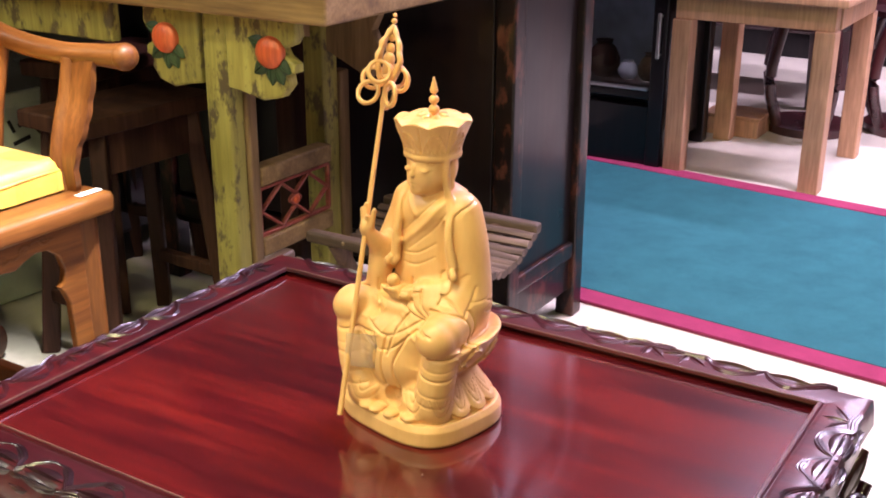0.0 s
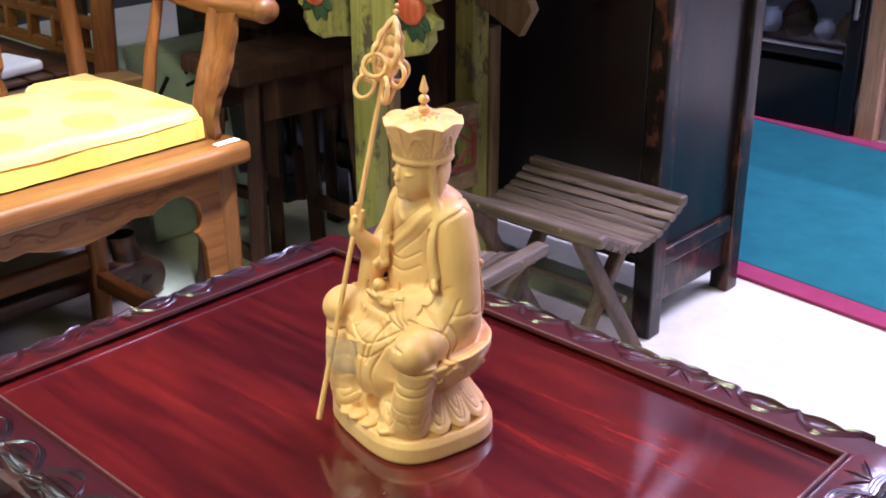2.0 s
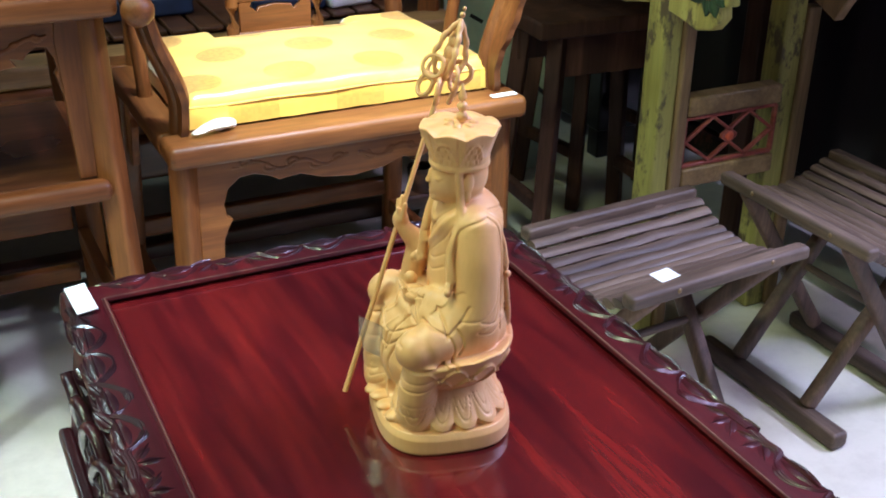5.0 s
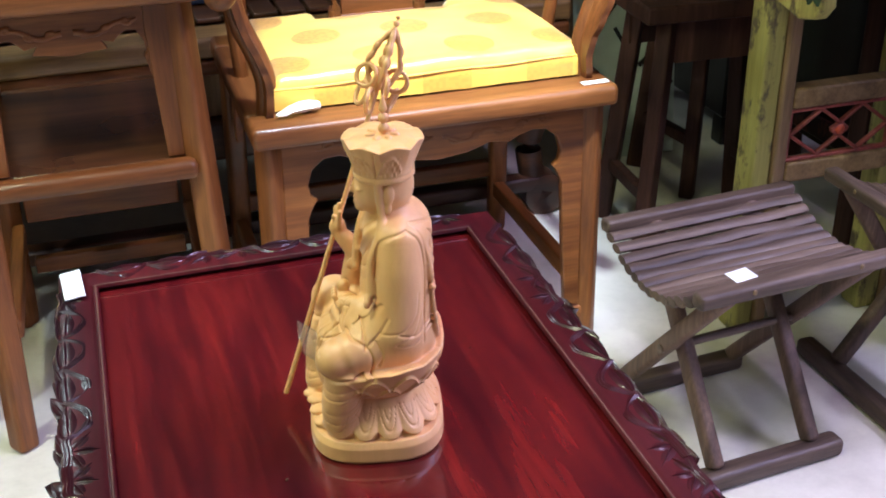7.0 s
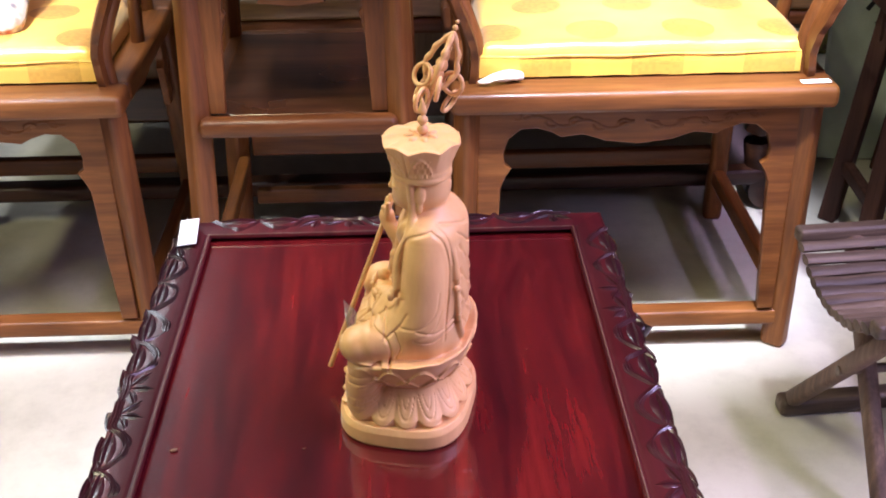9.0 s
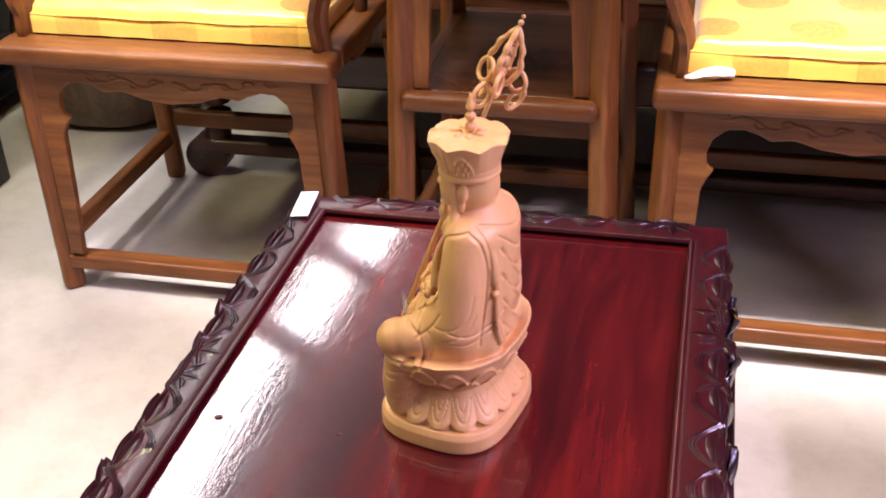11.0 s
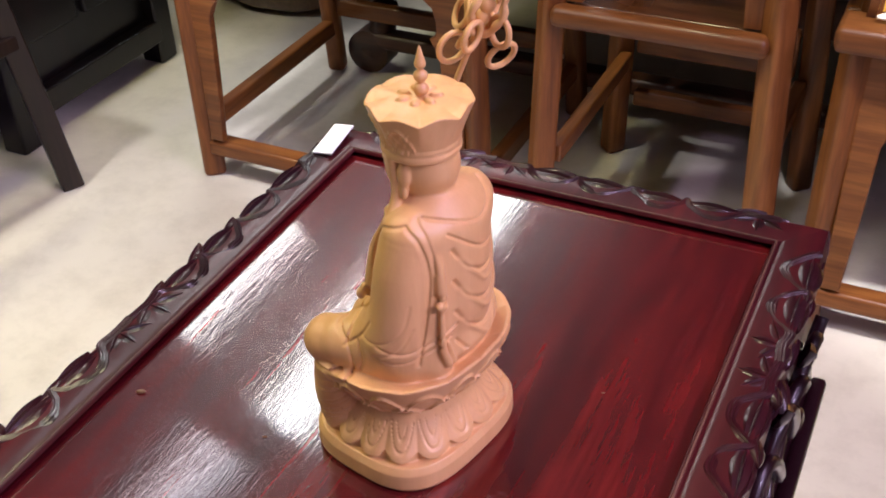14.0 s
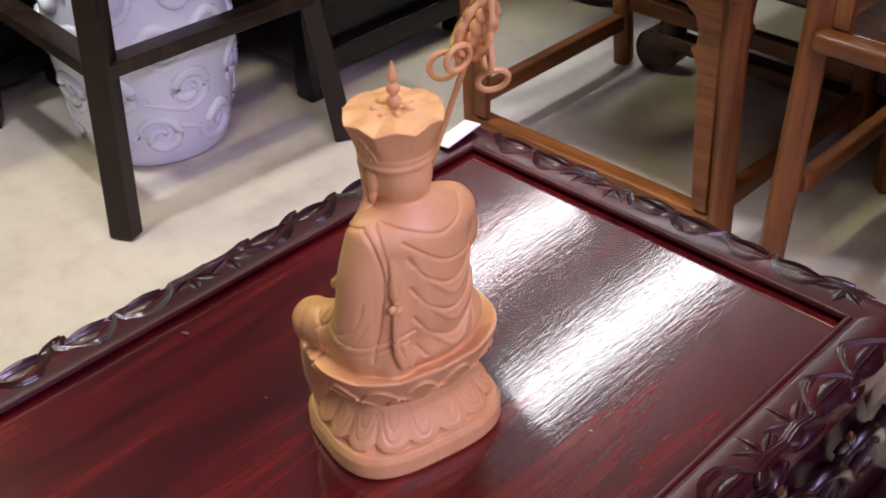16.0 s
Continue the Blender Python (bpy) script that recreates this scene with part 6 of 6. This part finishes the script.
# ---- glass-front cabinet across the runner ----
def display_case(m):
    c = thing("display_cabinet", m, "black display cabinet with glass doors and a steel handle", "cabinet")
    W, D, H = 0.90, 0.40, 1.7
    for y in (0.0, W / 2, W):
        part("post", beam_bm((0, y, 0), (0, y, H), 0.055, 0.05, 0.005), M_BLACK, c)
    for y in (0.0, W):
        part("post", beam_bm((D, y, 0), (D, y, H), 0.05, 0.05, 0.005), M_BLACK, c)
    for z, hh in ((0.10, 0.20), (0.235, 0.03), (H - 0.03, 0.06)):
        part("front_rail", board_bm((0.045, W - 0.05, hh), pose(0.002, W / 2, z), 0.004), M_BLACK, c)
    for k in range(2):
        part("pane", board_bm((0.006, W / 2 - 0.05, H - 0.31), pose(0.0, W / 4 + k * W / 2, 0.25 + (H - 0.31) / 2), 0), M_GLASS, c, "clear glass pane")
    for z in (0.24, 0.55, 0.9, 1.3):
        part("shelf", board_bm((D - 0.05, W - 0.05, 0.015), pose(D / 2, W / 2, z), 0.003), M_OLDBROWN, c)
    part("back_panel", board_bm((0.015, W, H), pose(D, W / 2, H / 2), 0.002), M_CASEBACK, c, "back panel in the pale blue-grey of glass reflections")
    part("bottom_strip", board_bm((0.012, W - 0.06, 0.010), pose(-0.026, W / 2, 0.256), 0.002), M_STEEL, c, "bright metal strip")
    part("side_panel", board_bm((D - 0.03, 0.015, H - 0.1), pose(D / 2, 0.005, H / 2), 0.002), M_BLACK, c)
    part("side_panel", board_bm((D - 0.03, 0.015, H - 0.1), pose(D / 2, W - 0.005, H / 2), 0.002), M_BLACK, c)
    part("top", board_bm((D + 0.08, W + 0.08, 0.03), pose(D / 2, W / 2, H + 0.015), 0.004), M_BLACK, c)
    part("handle", beam_bm((-0.045, -0.004, 0.36), (-0.045, -0.004, 0.50), 0.012, 0.012, 0.003), M_STEEL, c, "steel bar handle")
    for z in (0.37, 0.49):
        part("handle_stem", beam_bm((-0.045, -0.004, z), (-0.02, -0.004, z), 0.008, 0.008, 0.002), M_STEEL, c)
    return c


CASE = pose(2.85, 0.945, 0)
display_case(CASE)
for y, z, r, hh, mm in ((0.10, 0.5575, 0.050, 0.10, M_PORCELAIN), (0.20, 0.5575, 0.040, 0.13, M_ROOT), (0.31, 0.5575, 0.060, 0.11, M_BLUECLOTH), (0.41, 0.5575, 0.042, 0.15, M_ROOT), (0.60, 0.5575, 0.05, 0.14, M_PORCELAIN),
                        (0.09, 0.2475, 0.045, 0.09, M_ROOT), (0.17, 0.2475, 0.035, 0.06, M_PORCELAIN), (0.26, 0.2475, 0.055, 0.12, M_OLDBROWN), (0.36, 0.2475, 0.045, 0.08, M_PORCELAIN), (0.42, 0.2475, 0.030, 0.13, M_ROOT)):
    v = part("vase", lathe_bm([(r * 0.6, 0), (r * 0.95, hh * 0.25), (r, hh * 0.5), (r * 0.7, hh * 0.8), (r * 0.45, hh * 0.9), (r * 0.55, hh)], 20), mm)
    v.matrix_world = CASE @ pose(0.15, y, z)
    kind = {M_PORCELAIN: "small white glazed vase", M_ROOT: "small brown carved wooden vase", M_BLUECLOTH: "small pale blue glazed vase", M_OLDBROWN: "small dark brown vase"}[mm]
    tagged(v, kind + " on the display cabinet shelf", "vase", "display vases")


# ---- pale pine table ----
def pine_table(m):
    """Origin under the near left corner; local x is the near edge, y goes away."""
    t = thing("pine_table", m, "pale unpainted pine table with thick square legs", "table")
    W, D, H = 0.500, 0.545, 0.585
    for x in (0.035, W - 0.035):
        for y in (0.035, D - 0.035):
            part("leg", beam_bm((x, y, 0), (x, y, H - 0.10), 0.060, 0.060, 0.004), M_PALE, t)
    for y in (0.04, D - 0.04):
        part("apron", board_bm((W - 0.02, 0.05, 0.075), pose(W / 2, y, H - 0.0625), 0.003), M_PALE, t)
    for x in (0.03, W - 0.03):
        part("apron", board_bm((0.05, D - 0.14, 0.075), pose(x, D / 2, H - 0.0625), 0.003), M_PALE, t)
    part("tabletop", board_bm((W + 0.06, D + 0.06, 0.025), pose(W / 2, D / 2, H - 0.0125), 0.004), M_PALE, t)
    return t


pine_table(pose(2.818, 0.912, 0, 0, 0, -90))


def drum_stand(m, label, r=0.17, h=0.42):
    """Dark round stand with curved legs round an open body."""
    s = thing("round_stand", m, label, "stand", "dark red stands")
    part("seat", lathe_bm([(r * 0.8, h - 0.03), (r, h - 0.025), (r, h - 0.005), (r * 0.95, h)], 28), M_DARKRED, s)
    part("base_ring", lathe_bm([(r * 0.8, 0.0), (r * 0.9, 0.0), (r * 0.92, 0.03), (r * 0.78, 0.035)], 28), M_DARKRED, s)
    for k in range(5):
        a = 2 * math.pi * k / 5
        pts = smooth_path([(r * f * math.cos(a), r * f * math.sin(a), z) for f, z in ((0.8, 0.02), (1.05, h * 0.3), (1.10, h * 0.55), (0.85, h - 0.02))], 4)
        part("leg", tube_bm(pts, 0.020, 8), M_DARKRED, s)
    return s


drum_stand(pose(3.62, 0.66, 0), "dark red lacquered round stand with curved legs", 0.17, 0.44)
drum_stand(pose(3.80, 0.33, 0), "dark red lacquered round stand with thick bowed legs", 0.19, 0.44)
drum_stand(pose(3.9, -0.15, 0), "dark red lacquered round stand with bowed legs", 0.20, 0.46)
for k, (x, y, r, h) in enumerate(((3.80, 0.33, 0.13, 0.26), (3.9, -0.15, 0.14, 0.30))):
    v = part("porcelain_jar", lathe_bm([(r * 0.6, 0), (r * 0.8, h * 0.1), (r, h * 0.5), (r * 0.85, h * 0.8), (r * 0.5, h * 0.92), (r * 0.55, h)], 28), M_PORCELAIN)
    v.matrix_world = pose(x, y, 0.4405 + 0.02 * k)
    tagged(v, "white and blue porcelain jar on a dark red stand", "jar", "porcelain jars")
crate = thing("wooden_box", pose(3.45, 0.87, 0), "small low pale wooden box on the floor", "box")
part("body", board_bm((0.16, 0.20, 0.062), pose(0, 0, 0.031), 0.004), M_PALE, crate)
part("lid", board_bm((0.17, 0.21, 0.014), pose(0, 0, 0.069), 0.003), M_PALE, crate)
low = thing("low_bench", pose(4.15, 0.98, 0), "dark red low bench beyond the pine table", "bench")
part("seat", board_bm((0.50, 0.60, 0.05), pose(0, 0, 0.325), 0.008), M_DARKRED, low)
for x in (-0.21, 0.21):
    for y in (-0.25, 0.25):
        part("leg", beam_bm((x, y, 0), (x * 0.95, y * 0.95, 0.30), 0.045, 0.045, 0.006), M_DARKRED, low)
own = ball_bm((0, 0, 0), (0.20, 0.24, 0.13), None, 28, 18)
for v in own.verts:
    v.co += v.co.normalized() * 0.03 * noise.noise(v.co * 11)
    v.co.z = max(v.co.z, -0.07)
bundle = part("cloth_bundle", own, M_BLUECLOTH)
bundle.matrix_world = pose(4.15, 0.98, 0.4205)
tagged(bundle, "pale blue and white cloth bundle on the low bench", "cloth")
sofa = thing("dark_cabinet", pose(5.2, 0.2, 0), "dark red low cabinet along the far wall", "cabinet")
part("body", board_bm((0.5, 2.6, 0.62), pose(0, 0, 0.43), 0.01), M_DARKRED, sofa)
part("plinth", board_bm((0.44, 2.5, 0.12), pose(0, 0, 0.06), 0.006), M_BLACK, sofa)
for k in range(4):
    part("door", board_bm((0.02, 0.58, 0.52), pose(-0.258, -0.93 + 0.62 * k, 0.43), 0.006), M_DARKRED, sofa)


# ---- dark chair frame and porcelain drum seat ----
def dark_frame(m):
    """Splayed dark legs joined by high stretchers; local x runs from the near foot to the far foot."""
    f = thing("high_stool", m, "dark walnut high stool with splayed legs and high stretchers", "stool")
    L, D, H = 0.480, 0.56, 0.70
    ins = 0.075
    top = lambda x, y: (x + (ins if x == 0 else -ins), y + (ins * 0.6 if y == 0 else -ins * 0.6), H)
    for x in (0, L):
        for y in (0, D):
            part("leg", beam_bm((x, y, 0), top(x, y), 0.044, 0.040, 0.004), M_DARKWOOD, f)
    k = 0.30 / H
    at = lambda x, y: tuple(a + (b - a) * k for a, b in zip((x, y, 0), top(x, y)))
    for p, q in (((0, 0), (L, 0)), ((0, D), (L, D)), ((0, 0), (0, D)), ((L, 0), (L, D))):
        part("stretcher", beam_bm(at(*p), at(*q), 0.045, 0.026, 0.003), M_DARKWOOD, f)
    part("seat", board_bm((L - 0.08, D - 0.02, 0.035), pose(L / 2, D / 2, H + 0.0175), 0.006), M_DARKWOOD, f)
    return f


dark_frame(pose(-1.228, 0.440, 0, 0, 0, 86.5))


def porcelain_drum(m):
    r, h = 0.165, 0.44
    d = thing("drum_stool", m, "white porcelain drum stool with raised swirl relief", "stool")
    prof = [(0.128, 0.0), (0.136, 0.008), (0.142, 0.03), (0.157, 0.10), (0.170, 0.20), (0.172, 0.25), (0.166, 0.32), (0.145, 0.40), (0.134, 0.43), (0.120, 0.44)]
    part("body", lathe_bm(prof, 48), M_PORCELAIN, d)
    rng = random.Random(8)
    spot = lambda a, z: (lambda rr: Vector((rr * math.cos(a), rr * math.sin(a), z)))(-0.002 + float(np.interp(z, [p[1] for p in prof], [p[0] for p in prof])))
    for row, z0 in enumerate((0.075, 0.165, 0.26, 0.35)):
        for k in range(8):
            a0 = 2 * math.pi * (k + 0.5 * (row % 2)) / 8 + rng.uniform(-0.1, 0.1)
            s = 1 if (k + row) % 2 else -1
            pts = []
            for i in range(26):
                t = i / 25
                rad = 0.007 + 0.037 * t ** 0.9
                th = s * (t * 3.0 * math.pi) + row
                pts.append(spot(a0 + rad * math.cos(th) / 0.155, z0 + rad * math.sin(th)))
            for i in range(1, 7):
                pts.append(spot(a0 + (0.044 * math.cos(s * 3.0 * math.pi + row) + s * 0.013 * i) / 0.155, z0 + 0.044 * math.sin(s * 3.0 * math.pi + row) + 0.005 * i))
            part("swirl", tube_bm(pts, lambda t: 0.0052 + 0.0060 * math.sin(math.pi * min(1, t * 1.15)), 10), M_PORCELAIN, d)
    return d


porcelain_drum(pose(-1.488, 0.686, 0, 0, 0, 20))

# dark furniture and carved root in the shade on the left
def low_cabinet(m, wide, deep):
    """Low cabinet on four square legs that stand proud of its panels; local x runs back from the open aisle."""
    c = thing("low_cabinet", m, "black lacquered low cabinet on short square legs in the shade", "cabinet")
    part("body", board_bm((deep - 0.05, wide - 0.05, 0.645), pose(-deep / 2, wide / 2, 0.3725), 0.006), M_BLACK, c)
    part("tabletop", board_bm((deep + 0.04, wide + 0.04, 0.04), pose(-deep / 2, wide / 2, 0.72), 0.008), M_BLACK, c)
    part("bottom_rail", board_bm((0.03, wide - 0.07, 0.05), pose(-0.012, wide / 2, 0.075), 0.004), M_BLACK, c)
    for x in (-0.025, 0.025 - deep):
        for y in (0.025, wide - 0.025):
            part("leg", beam_bm((x, y, 0), (x, y, 0.70), 0.055, 0.055, 0.006), M_BLACK, c)
    for y in (0.27, 0.73):
        part("door", board_bm((0.018, wide * 0.42, 0.46), pose(-0.022, wide * y, 0.42), 0.006), M_BLACK, c)
    return c


low_cabinet(pose(-1.35, 0.965, 0), 0.48, 0.95)
low_cabinet(pose(-1.55, 1.50, 0), 0.62, 0.90)
low_cabinet(pose(-1.83, 0.02, 0), 0.68, 0.60)
root = thing("root_carving", pose(-1.27, 1.86, 0), "polished brown root-wood carving standing on the floor", "carving")
own = lathe_bm([(0.10, 0), (0.17, 0.02), (0.22, 0.12), (0.24, 0.25), (0.20, 0.38), (0.10, 0.44)], 28)
for v in own.verts:
    v.co += v.co.normalized() * 0.035 * noise.noise(v.co * 7)
    v.co.z = max(0, v.co.z)
part("body", own, M_ROOT, root)
